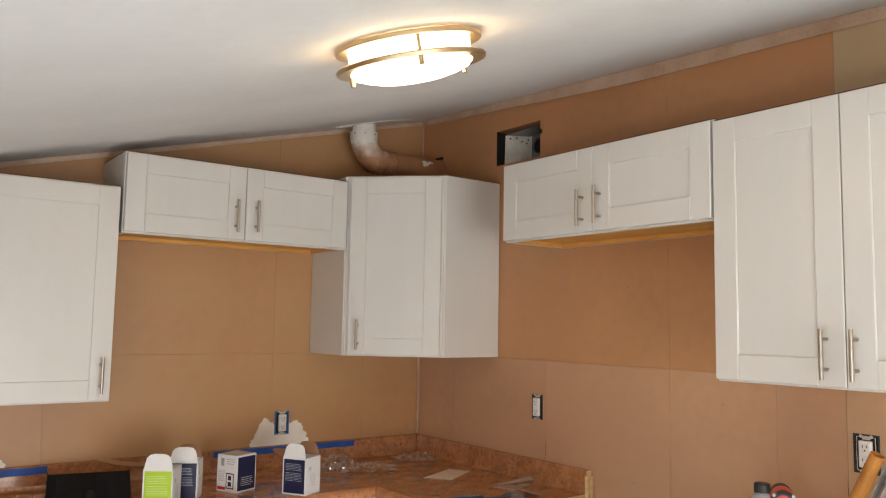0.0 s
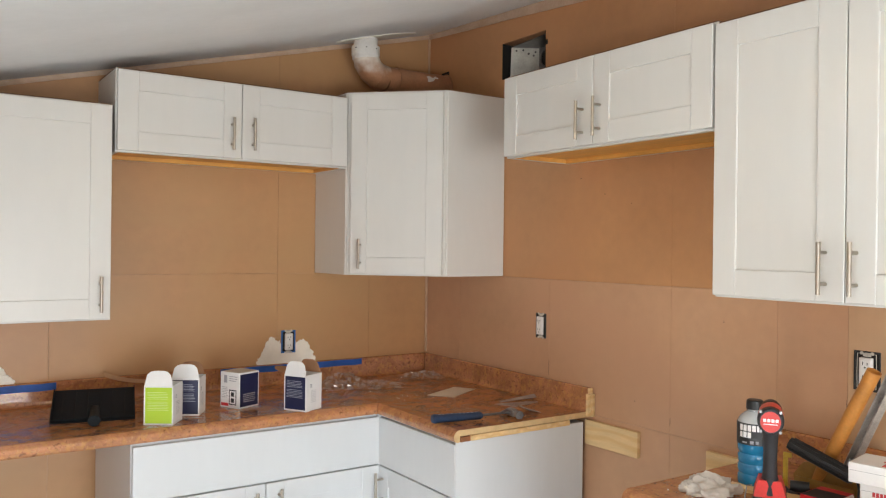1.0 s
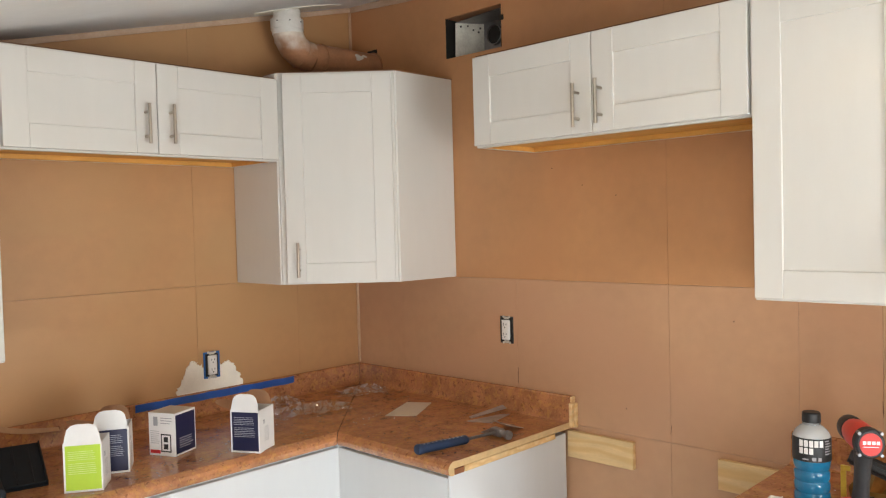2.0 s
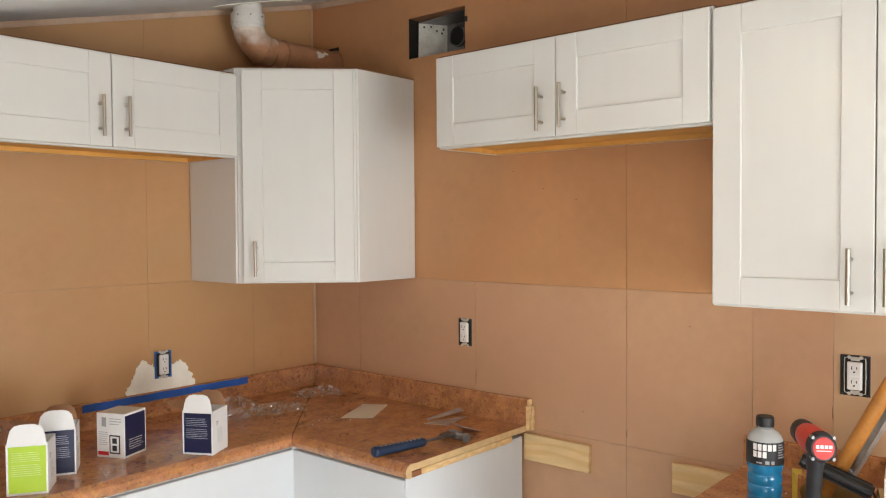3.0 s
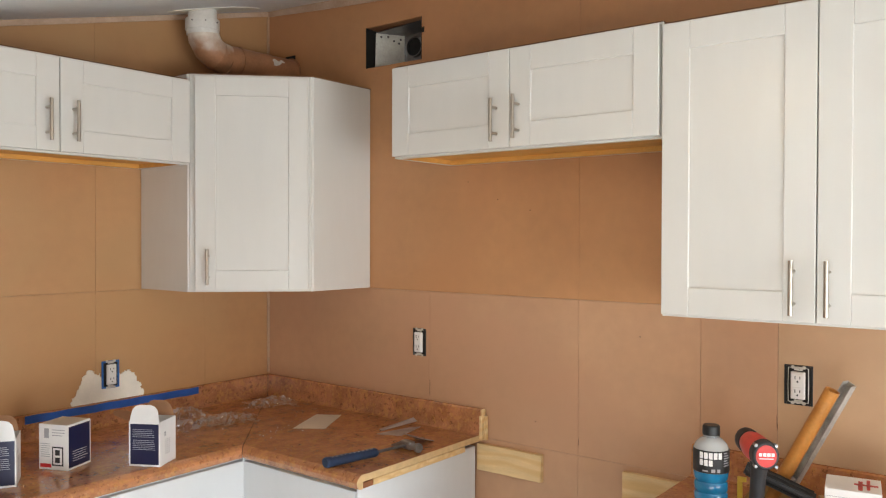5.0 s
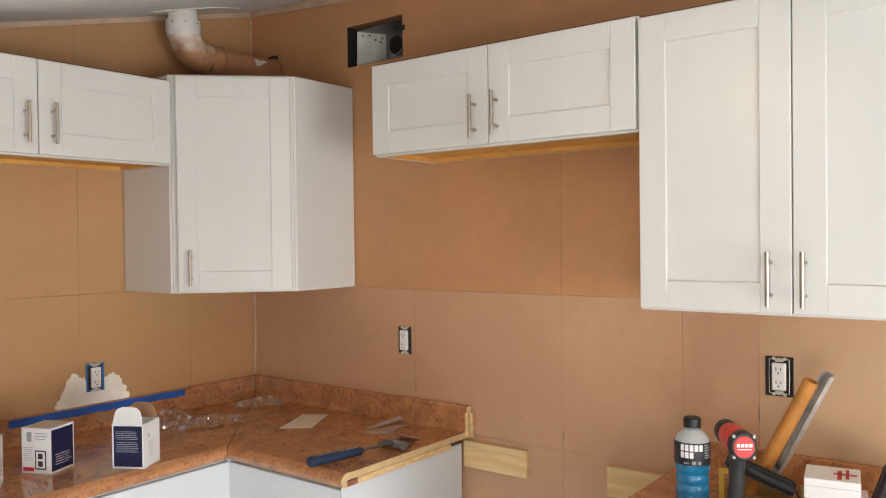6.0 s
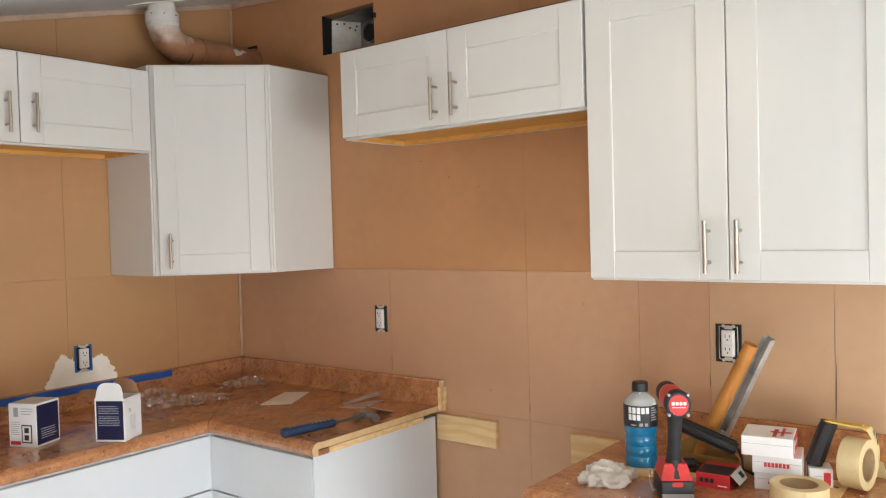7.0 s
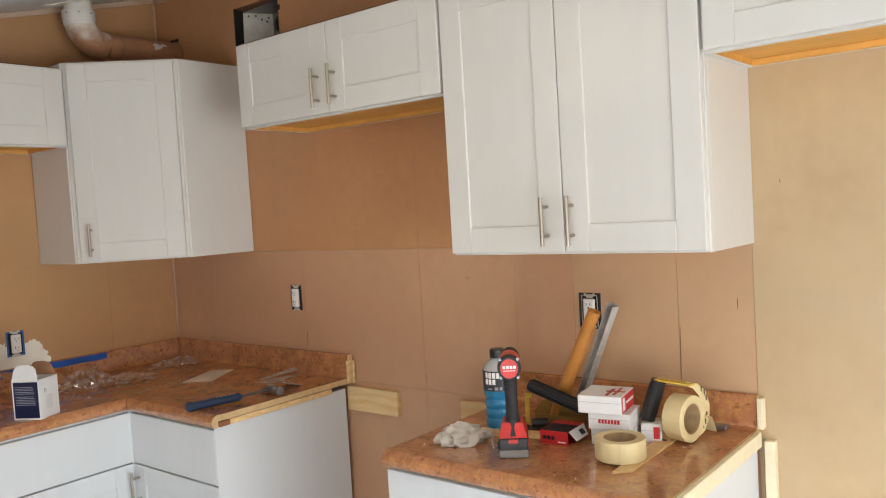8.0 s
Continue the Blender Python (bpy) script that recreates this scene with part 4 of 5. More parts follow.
rod(bm, (0.310, -0.046, 0.019), (0.310, -0.058, 0.019), 0.0145, 0.0145, 18)
for s in (-1, 1):
    hexa(bm, [(0.310 + s * 0.002, 0.02, 0.008), (0.310 + s * 0.012, 0.02, 0.008), (0.310 + s * 0.013, 0.072, 0.003), (0.310 + s * 0.006, 0.072, 0.003),
              (0.310 + s * 0.002, 0.02, 0.030), (0.310 + s * 0.012, 0.02, 0.030), (0.310 + s * 0.013, 0.074, 0.006), (0.310 + s * 0.006, 0.074, 0.006)])
part("head", bm, STEEL, ham, "bright steel claw head")


GREYPL = mat("grey_plastic", (0.24, 0.22, 0.21), 0.4, vary=0.15)
SHIMGREY = mat("grey_shim_plastic", (0.43, 0.34, 0.30), 0.22, vary=0.12, scale=25, spec=0.6)


def shim(points, label, thick=0.0022):
    """A flat tapered plastic shim from four corners of its underside."""
    return tagged(part("plastic_shim", hexa(bmesh.new(), list(points) + [(x, y, z + thick) for x, y, z in points]), SHIMGREY), label, "shim", "plastic shims")


shim([(-0.200, -0.846, TOP + 0.0005), (-0.034, -0.872, TOP + 0.009), (-0.030, -0.852, TOP + 0.018), (-0.188, -0.826, TOP + 0.0005)], "narrow grey plastic shim tipped up against the upstand")
shim([(-0.240, -0.862, TOP + 0.0004), (-0.205, -0.945, TOP + 0.0004), (-0.066, -0.915, TOP + 0.0004), (-0.098, -0.892, TOP + 0.0004)], "pale grey plastic shim lying flat")
shim([(-0.276, -1.010, TOP + 0.0335), (-0.292, -1.085, TOP + 0.0335), (-0.190, -1.075, TOP + 0.0005), (-0.206, -1.012, TOP + 0.0005)], "grey plastic shim propped on the hammer head")


def wrap_sheet(size, height, seed):
    """Crinkled film: sharp low ridges over a soft heap."""
    bm = bmesh.new()
    bmesh.ops.create_grid(bm, x_segments=26, y_segments=26, size=0.5)
    rng = random.Random(seed)
    for v in bm.verts:
        q = Vector((v.co.x * size[0], v.co.y * size[1], seed * 3.1))
        r = math.hypot(v.co.x, v.co.y) * 2
        n1, n2 = noise.noise(q * 16), noise.noise(q * 38 + Vector((3, 1, 2)))
        heap = max(0.0, 1 - r * r * 0.9)
        z = height * heap * (0.35 + 0.8 * (1 - abs(n1) * 2.2)) + 0.016 * (0.35 + heap) * (1 - abs(n2) * 2)
        v.co = (q.x * (1 + 0.5 * n2) + rng.uniform(-0.002, 0.002), q.y * (1 + 0.5 * n1) + rng.uniform(-0.002, 0.002), max(z + rng.uniform(-0.003, 0.003), 0.0005))
    bmesh.ops.triangulate(bm, faces=bm.faces[:])
    return bm


def film(x, y, size, height, seed, turn):
    sheet = part("plastic_wrap", wrap_sheet(size, height, seed), FILM)
    sheet.data.shade_flat()
    return tagged_at(sheet, pose(x, y, TOP + 0.001, 0, 0, turn), "crumpled clear plastic wrap", "plastic wrap", "plastic wraps")


film(-0.575, -0.225, (0.24, 0.20), 0.045, 1, 20)
film(-0.440, -0.300, (0.22, 0.14), 0.012, 2, -15)
film(-0.150, -0.200, (0.20, 0.13), 0.018, 3, -28)


def crumbs(label, count, x0, x1, y0, y1, seed):
    """Loose flakes of packing and sawdust."""
    rng = random.Random(seed)
    bm = bmesh.new()
    for k in range(count):
        x, y, r, a = rng.uniform(x0, x1), rng.uniform(y0, y1), rng.uniform(0.0010, 0.0026), rng.uniform(0, 6.28)
        lo_ = [(x + r * math.cos(a + q) * rng.uniform(0.6, 1.1), y + r * math.sin(a + q) * rng.uniform(0.6, 1.1)) for q in (0, 1.6, 3.1, 4.7)]
        hexa(bm, [(p, q, TOP + 0.0004) for p, q in lo_] + [(p, q, TOP + rng.uniform(0.0009, 0.0024)) for p, q in lo_])
    return tagged(part("crumbs", bm, CARD), label, "crumbs", kind="stuff")


crumbs("pale flakes of packing scattered on the worktop", 12, -0.50, -0.34, -0.64, -0.52, 5)
crumbs("pale flakes of packing scattered beside plastic wrap", 14, -0.70, -0.40, -0.40, -0.20, 6)
crumbs("pale sawdust flakes on the short worktop", 22, -0.58, -0.10, -2.60, -1.93, 8)

# ---- things on the short worktop ----
bottle = thing("drink_bottle", pose(-0.314, -2.045, TOP), "clear plastic bottle of blue drink with a black label and cap", "bottle")
part("lower_body", lathe([(0, 0.002), (0.030, 0.0), (0.038, 0.004), (0.041, 0.014), (0.0405, 0.030), (0.0385, 0.036), (0.0405, 0.042), (0.0405, 0.056), (0.038, 0.062), (0.0405, 0.068), (0.0405, 0.082), (0.038, 0.088), (0.041, 0.095),
                          (0.042, 0.106), (0.042, 0.164), (0, 0.164)], 40), LIQUID, bottle, "blue drink in ribbed clear plastic")
part("shoulder", lathe([(0.042, 0.1645), (0.0408, 0.170), (0.0355, 0.180), (0.026, 0.189), (0.019, 0.193), (0.017, 0.197), (0.017, 0.203), (0, 0.203)], 40), CLOUDY, bottle, "clear empty shoulder")
label_ = part("label", lathe([(0.0422, 0.112), (0.0430, 0.1125), (0.0430, 0.1665), (0.0422, 0.167)], 40), BLACK, bottle, "black wrap label with white print")
part("cap", lathe([(0, 0.199), (0.0205, 0.199), (0.0212, 0.203), (0.0205, 0.220), (0.018, 0.223), (0, 0.223)], 30), BLACK, bottle, "black screw cap")
part("neck_ring", lathe([(0.018, 0.194), (0.0205, 0.194), (0.0205, 0.1965), (0.018, 0.1965)], 30), PET, bottle)


def curved_bars(spec, r):
    """Print on a round label: (from angle, to angle, from z, to z)."""
    bm = bmesh.new()
    for a0, a1, z0, z1 in spec:
        n = max(2, int((a1 - a0) / 6))
        lo, hi = [], []
        for k in range(n + 1):
            a = radians(a0 + (a1 - a0) * k / n)
            lo.append(bm.verts.new((r * math.cos(a), r * math.sin(a), z0)))
            hi.append(bm.verts.new((r * math.cos(a), r * math.sin(a), z1)))
        for k in range(n):
            bm.faces.new((lo[k], lo[k + 1], hi[k + 1], hi[k]))
    bmesh.ops.solidify(bm, geom=bm.faces[:], thickness=0.0003)
    return bm


letters = [(162 + 15 * k, 173.5 + 15 * k, 0.148, 0.1635) for k in range(5)] + [(162 + 15 * k, 173.5 + 15 * k, 0.131, 0.1455) for k in range(3)]
small = [(241, 258 + 7 * (k % 3), 0.160 - 0.006 * k, 0.163 - 0.006 * k) for k in range(6)] + [(172, 190, 0.117, 0.1205)] + [(200, 212, 0.116, 0.124), (218, 228, 0.116, 0.124)]
part("print", curved_bars(letters, 0.0434), CARD, label_, "plain white bars")
part("print", curved_bars(small, 0.0434), INK, label_, "plain grey bars")

# impact driver, standing on its battery, nose away from the room
drill = thing("impact_driver", pose(-0.474, -2.195, TOP, 0, 0, 33) @ Matrix.Diagonal((0.96, 0.96, 1.05, 1)), "red and black cordless impact driver standing on its battery", "power tool")
X = pose(0, 0, 0, 0, 90, 0)
HEAD = -0.040  # the motor housing sits back from the foot
part("housing", lathe([(0, -0.030), (0.025, -0.030), (0.028, -0.024), (0.029, 0.02), (0.0285, 0.050), (0.026, 0.064), (0.024, 0.078), (0.020, 0.108), (0.015, 0.114), (0, 0.114)], 28, pose(HEAD, 0, 0.216) @ X), RED, drill)
part("rear_cap", lathe([(0, -0.041), (0.0255, -0.041), (0.0290, -0.036), (0.0300, -0.018), (0.0285, -0.0175)], 28, pose(HEAD, 0, 0.216) @ X), RUBBER, drill, "dark grey rear cap")
badge = part("badge", lathe([(0, -0.0425), (0.0218, -0.0425), (0.0226, -0.040), (0, -0.040)], 28, pose(HEAD, 0, 0.216) @ X), RED, drill, "round red badge")
part("badge_print", boxes(*[((HEAD - 0.0432, -0.017 + 0.0088 * k, 0.2160), (HEAD - 0.0424, -0.0105 + 0.0088 * k, 0.2225)) for k in range(4)], ((HEAD - 0.0432, -0.015, 0.2105), (HEAD - 0.0424, 0.015, 0.2120))), CARD, badge, "plain white bars")
for s in (-1, 1):
    for z in (0.237, 0.195):
        bm = bmesh.new()
        rod(bm, (HEAD - 0.0415, s * 0.0215, z), (HEAD - 0.026, s * 0.0215, z), 0.0034, seg=10)
        part("screw", bm, STEEL, drill)
part("chuck", lathe([(0, 0.114), (0.0135, 0.114), (0.0145, 0.118), (0.0145, 0.134), (0.011, 0.138), (0.004, 0.139), (0.0035, 0.16), (0, 0.16)], 18, pose(HEAD, 0, 0.216) @ X), STEEL, drill, "steel bit holder")
part("nose_guard", lathe([(0.0245, 0.072), (0.0265, 0.075), (0.0270, 0.092), (0.0255, 0.108), (0.023, 0.1145), (0.015, 0.115)], 24, pose(HEAD, 0, 0.216) @ X), RUBBER, drill)
bm = bmesh.new()
tmp = bmesh.new()
rings = []
for z, cx, rx, ry in ((0.050, 0.000, 0.0475, 0.0215), (0.068, -0.003, 0.0330, 0.0215), (0.085, -0.008, 0.0205, 0.0175), (0.115, -0.017, 0.0195, 0.0155), (0.155, -0.026, 0.0205, 0.0160), (0.185, -0.032, 0.0240, 0.0185), (0.205, -0.035, 0.028, 0.022)):
    rings.append([tmp.verts.new((cx + rx * math.cos(2 * math.pi * k / 20), ry * math.sin(2 * math.pi * k / 20), z)) for k in range(20)])
for p, q in zip(rings, rings[1:]):
    for k in range(20):
        tmp.faces.new((p[k], p[(k + 1) % 20], q[(k + 1) % 20], q[k]))
tmp.faces.new(rings[0]), tmp.faces.new(rings[-1])
part("grip", join(bm, tmp), RUBBER, drill, "dark rubber grip")
part("trigger", boxes(((-0.010, -0.008, 0.150), (0.010, 0.008, 0.182)), bevel=0.005), RED, drill)
part("foot", hexa(bmesh.new(), [(-0.047, -0.036, 0.046), (0.054, -0.036, 0.046), (0.054, 0.036, 0.046), (-0.047, 0.036, 0.046), (-0.030, -0.026, 0.078), (0.036, -0.026, 0.078), (0.036, 0.026, 0.078), (-0.030, 0.026, 0.078)]), RED, drill, "red foot of the handle")
part("battery", boxes(((-0.050, -0.0375, 0.0), (0.062, 0.0375, 0.046)), bevel=0.005), BLACK, drill, "black battery pack")
part("battery_latch", boxes(((-0.0520, -0.012, 0.034), (-0.0495, 0.012, 0.044)), bevel=0.001), RED, drill)
part("battery_strip", boxes(((-0.0535, -0.037, 0.001), (-0.0495, 0.037, 0.019)), bevel=0.0015), GREYPL, drill)
for s in (-1, 1):
    part("latch", boxes(((-0.02, s * 0.038 - 0.003, 0.012), (0.02, s * 0.038 + 0.003, 0.030)), bevel=0.002), RED if s < 0 else BLACK, drill)
bm = bmesh.new()
sweep(bm, [(0.01, 0.040, 0.055), (0.012, 0.052, 0.053), (-0.004, 0.056, 0.03), (-0.02, 0.052, 0.016), (-0.022, 0.044, 0.02)], 0.0017, 8)
part("belt_hook", bm, STEEL, drill, "bent wire belt hook")

# rag
bm = bmesh.new()
bmesh.ops.create_icosphere(bm, subdivisions=5, radius=1)
for v in bm.verts:
    n = v.co.normalized()
    p = Vector((n.x * 0.068, n.y * 0.050, n.z * 0.026))
    warp = Vector((noise.noise(p * 22), noise.noise(p * 22 + Vector((7, 0, 0))), noise.noise(p * 22 + Vector((0, 7, 0))))) * 0.030
    q = p + warp
    along = Vector((q.x * 16 + q.y * 30, q.y * 16 - q.x * 8, q.z * 34))  # long folds that run across the heap
    fold = 1 - min(1.0, abs(noise.noise(along)) * 3.2)
    crease = 1 - min(1.0, abs(noise.noise(q * 58)) * 3.0)
    p += n * (0.017 * fold - 0.006 + 0.0017 * crease + 0.020 * noise.noise(p * 16 + Vector((2, 5, 0))))
    v.co = (p.x, p.y, max(0.0, p.z * 0.95 + 0.010))
rag = tagged_at(part("cotton_rag", bm, CLOTH), pose(-0.462, -2.025, TOP + 0.0005, 0, 0, -40), "crumpled white cotton rag", "rag")
rag.data.shade_smooth()


def small_box(name, place, size, label, body, end=None, group="", logo=None, top=None):
    """A shallow card box with taped ends; local x runs along its long face."""
    w, d, h = size
    o = thing(name, place, label, "box", group)
    part("body", boxes(((0, 0, 0), (w, d, h)), bevel=0.0012), body, o)
    part("lid_seam", boxes(((0.002, -0.0004, h * 0.62), (w - 0.002, 0, h * 0.62 + 0.0008))), INK, o)
    if end:
        part("end_panel", boxes(((w, 0.002, 0.002), (w + 0.0005, d - 0.002, h - 0.002))), end, o, "red printed end")
        part("end_print", boxes(((w + 0.0005, 0.012, 0.008), (w + 0.001, 0.030, h - 0.006)), ((w + 0.0005, 0.04, h * 0.45), (w + 0.001, d - 0.01, h * 0.6))), CARD, o)
    if logo:
        part("print", bars(logo, -0.0002), REDCARD, o, "plain red bars")
    if top:
        part("top_print", boxes(*[((x0, y0, h), (x1, y1, h + 0.0004)) for x0, x1, y0, y1 in top]), REDCARD, o, "plain red bars")
    return o


# stack of three screw boxes; long face turned to the room
STACK = (-0.345, -2.325)
small_box("screw_box", pose(STACK[0] + 0.02, STACK[1] - 0.006, TOP, 0, 0, -76), (0.106, 0.105, 0.040), "white card screw box at the foot of a stack", CARD, None, "screw boxes", [(0.03, 0.075, 0.014, 0.020)])
small_box("screw_box", pose(STACK[0] + 0.012, STACK[1] - 0.004, TOP + 0.0405, 0, 0, -79), (0.106, 0.105, 0.042), "white card screw box with red print, mid stack", CARD, None, "screw boxes",
          [(0.026 + 0.008 * k, 0.032 + 0.008 * k, 0.016, 0.026) for k in range(7)])
small_box("screw_box", pose(STACK[0] - 0.002, STACK[1] + 0.016, TOP + 0.083, 0, 0, -80), (0.112, 0.115, 0.045), "white card screw box with red ends on top of a stack", CARD, REDCARD, "screw boxes", None,
          [(0.066, 0.075, 0.012, 0.085), (0.083, 0.090, 0.022, 0.100), (0.058, 0.106, 0.052, 0.064)])
small_box("screw_box", pose(-0.258, -2.436, TOP, 0, 0, -70), (0.05, 0.06, 0.048), "small white card screw box beside a stack", CARD, None, "screw boxes", [(0.03, 0.045, 0.01, 0.04)])

rb = thing("bit_box", pose(-0.378, -2.212, TOP, 0, 0, -86), "red and black card box lying open", "box")
part("body", boxes(((0, 0, 0), (0.078, 0.0012, 0.034)), ((0, 0.1, 0), (0.078, 0.1012, 0.034)), ((0, 0.0012, 0), (0.078, 0.1, 0.0012)), ((0, 0.0012, 0.0328), (0.078, 0.1, 0.034)), ((0, 0.0012, 0.0012), (0.0012, 0.1, 0.0328))), REDCARD, rb)
part("top_panel", boxes(((0.002, 0.003, 0.0341), (0.076, 0.07, 0.0346))), BLACKINK, rb, "black printed top")
flap_ = part("end_flap", hexa(bmesh.new(), [(0.0785, 0.006, 0.034), (0.098, 0.010, 0.012), (0.098, 0.078, 0.012), (0.0785, 0.094, 0.034), (0.0790, 0.006, 0.035), (0.0988, 0.010, 0.0128), (0.0988, 0.078, 0.0128), (0.0790, 0.094, 0.035)]), CARD, rb, "white end flap hanging open")
part("print", hexa(bmesh.new(), [(0.0845, 0.050, 0.0292), (0.0945, 0.050, 0.0180), (0.0945, 0.072, 0.0180), (0.0845, 0.072, 0.0292), (0.0849, 0.050, 0.0296), (0.0949, 0.050, 0.0184), (0.0949, 0.072, 0.0184), (0.0849, 0.072, 0.0296)]), BLACKINK, flap_)
part("print", bars([(0.008 + 0.012 * k, 0.017 + 0.012 * k, 0.012, 0.022) for k in range(3)], -0.0002), BLACKINK, rb)
part("print", bars([(0.05, 0.072, 0.006, 0.009)], -0.0002), CARD, rb)


def tape_roll(name, place, label, r=0.062, hole=0.039, width=0.050, parent=None):
    prof = [(hole, 0), (r - 0.001, 0), (r, 0.001), (r, width - 0.001), (r - 0.001, width), (hole, width), (hole, 0)]
    core = [(hole - 0.003, 0.001), (hole - 0.0003, 0.001), (hole - 0.0003, width - 0.001), (hole - 0.003, width - 0.001), (hole - 0.003, 0.001)]
    o = thing(name, place, label, "tape roll", "tape rolls")
    part("tape", lathe(prof, 48), CREAM, o)
    part("core", lathe(core, 48), CORE, o, "brown card core")
    return o


roll = tape_roll("tape_roll", pose(-0.402, -2.449, TOP + 0.0065, 0, 0, 0), "roll of cream masking tape lying flat", 0.060, 0.040, 0.048)
part("loose_end", hexa(bmesh.new(), [(-0.055, -0.026, 0.0), (-0.048, -0.038, 0.0), (-0.0485, -0.0385, 0.0), (-0.0555, -0.0265, 0.0), (-0.0555, -0.027, 0.047), (-0.0500, -0.036, 0.047), (-0.0505, -0.0365, 0.047), (-0.056, -0.0275, 0.047)]), CREAM, roll)
tagged(part("wood_shim", hexa(bmesh.new(), [(x, y, z + TOP) for z in (0.0004, 0.006) for x, y in ((-0.505, -2.478), (-0.470, -2.512), (-0.165, -2.505), (-0.190, -2.462))]), PINE), "thin pale wood shim lying flat", "shim", "wood shims")
tagged(part("wood_shim", hexa(bmesh.new(), [(x, y, z + TOP) for z in (0.0004, 0.009) for x, y in ((-0.398, -2.02), (-0.355, -2.01), (-0.300, -2.235), (-0.340, -2.245))]), PINE), "thin pale wood shim lying flat", "shim", "wood shims")

# tape dispenser standing on edge, with its roll
gun = thing("tape_dispenser", pose(-0.210, -2.528, TOP + 0.001, 0, 0, -10), "yellow and black hand tape dispenser standing on edge with a roll", "tape dispenser", "tape dispensers")
R = pose(0.0, 0.0, 0.062, 90, 0, 0)
part("roll", lathe([(0.039, -0.025), (0.057, -0.025), (0.058, -0.024), (0.058, 0.024), (0.057, 0.025), (0.039, 0.025), (0.039, -0.025)], 48, R), CREAM, gun, "cream packing tape roll")
part("roll_core", lathe([(0.036, -0.024), (0.0385, -0.024), (0.0385, 0.024), (0.036, 0.024), (0.036, -0.024)], 48, R), CORE, gun)
side = [(0.035, 0.0), (0.075, 0.012), (0.100, 0.040), (0.104, 0.075), (0.086, 0.115), (0.050, 0.140), (0.005, 0.152), (0.0, 0.144), (0.032, 0.130), (0.056, 0.108), (0.0665, 0.070), (0.063, 0.040), (0.046, 0.013), (0.028, 0.005)]
part("side_plate", slab(side, 0.002, Matrix.Translation((0, -0.012, 0))), mat("pale_yellow_plastic", (0.78, 0.64, 0.34), 0.4, vary=0.1, scale=20), gun, "pale yellow side plate with marker writing")
bm = hexa(bmesh.new(), [(-0.030, 0.060, 0.152), (-0.008, 0.060, 0.152), (0.022, -0.022, 0.144), (-0.004, -0.022, 0.144), (-0.030, 0.060, 0.1565), (-0.008, 0.060, 0.1565), (0.022, -0.022, 0.1475), (-0.004, -0.022, 0.1475)])
part("blade_guard", bm, YELLOW, gun)
bm = bmesh.new()
rod(bm, (-0.030, 0.086, 0.052), (-0.020, 0.054, 0.152), 0.0195, 0.0185, 18)
part("handle", bm, BLACK, gun, "ribbed black plastic handle")
bm = bmesh.new()
for k in range(8):
    a = 2 * math.pi * k / 8
    rod(bm, (-0.029 + 0.0192 * math.cos(a), 0.084 + 0.0192 * math.sin(a), 0.058), (-0.021 + 0.0182 * math.cos(a), 0.056 + 0.0182 * math.sin(a), 0.147), 0.0026, seg=6)
part("handle_ribs", bm, BLACK, gun)
bm = bmesh.new()
strip = [(0.048, 0.05), (0.070, 0.055), (0.092, 0.046), (0.104, 0.026), (0.112, 0.004)]
for (xa, za), (xb, zb) in zip(strip, strip[1:]):
    hexa(bm, [(xa, -0.024, za), (xb, -0.024, zb), (xb, 0.020, zb), (xa, 0.020, za), (xa, -0.024, za + 0.001), (xb, -0.024, zb + 0.001), (xb, 0.020, zb + 0.001), (xa, 0.020, za + 0.001)])
part("tape_end", bm, CREAM, gun, "curled loose end of tape")
part("frame_arm", boxes(((-0.036, 0.030, 0.0), (-0.026, 0.100, 0.006)), ((-0.036, 0.094, 0.006), (-0.026, 0.100, 0.060)), bevel=0.001), BLACK, gun)
part("marker_print", boxes(*[((x, -0.0142, z), (x + 0.004, -0.0136, z + 0.014)) for x, z in ((0.062, 0.117), (0.076, 0.106), (0.084, 0.090), (0.084, 0.048), (0.076, 0.030), (0.066, 0.022))]), BLACKINK, gun, "plain black bars")

# second dispenser, lying on its side with the handle raised
gun2 = thing("tape_dispenser", pose(-0.235, -2.175, TOP + 0.001, 0, 0, 0), "yellow and black hand tape dispenser lying on its side", "tape dispenser", "tape dispensers")
HA, HB = Vector((-0.03, 0.062, 0.118)), Vector((0.0, -0.088, 0.060))
bm = bmesh.new()
rod(bm, HA, HB, 0.0155, 0.0155, 18)
part("handle", bm, BLACK, gun2, "ribbed black plastic handle")
bm = bmesh.new()
ax = (HB - HA).normalized()
u = ax.orthogonal().normalized()
w_ = ax.cross(u)
for k in range(9):
    a = 2 * math.pi * k / 9
    off = (u * math.cos(a) + w_ * math.sin(a)) * 0.0165
    rod(bm, HA + off + ax * 0.006, HB + off - ax * 0.006, 0.0024, seg=6)
part("handle_ribs", bm, BLACK, gun2)
part("side_plate", slab([(-0.07, 0.0), (0.075, 0.0), (0.085, 0.02), (0.06, 0.06), (0.0, 0.075), (-0.05, 0.065), (-0.075, 0.03)], 0.002, pose(0.028, 0.004, 0, 0, 0, -78)), AMBER, gun2, "amber steel side plate")
bm = bmesh.new()
sweep(bm, [(0.02, -0.085, 0.055), (0.0, -0.10, 0.035), (-0.01, -0.105, 0.015), (0.0, -0.125, 0.004), (0.01, -0.15, 0.004)], 0.003, 8)
part("wire_frame", bm, BLACK, gun2)
part("roller", lathe([(0, -0.022), (0.014, -0.022), (0.014, 0.022), (0, 0.022)], 18, pose(-0.035, 0.03, 0.015, 90, 0, 30)), BLACK, gun2)
bm = bmesh.new()
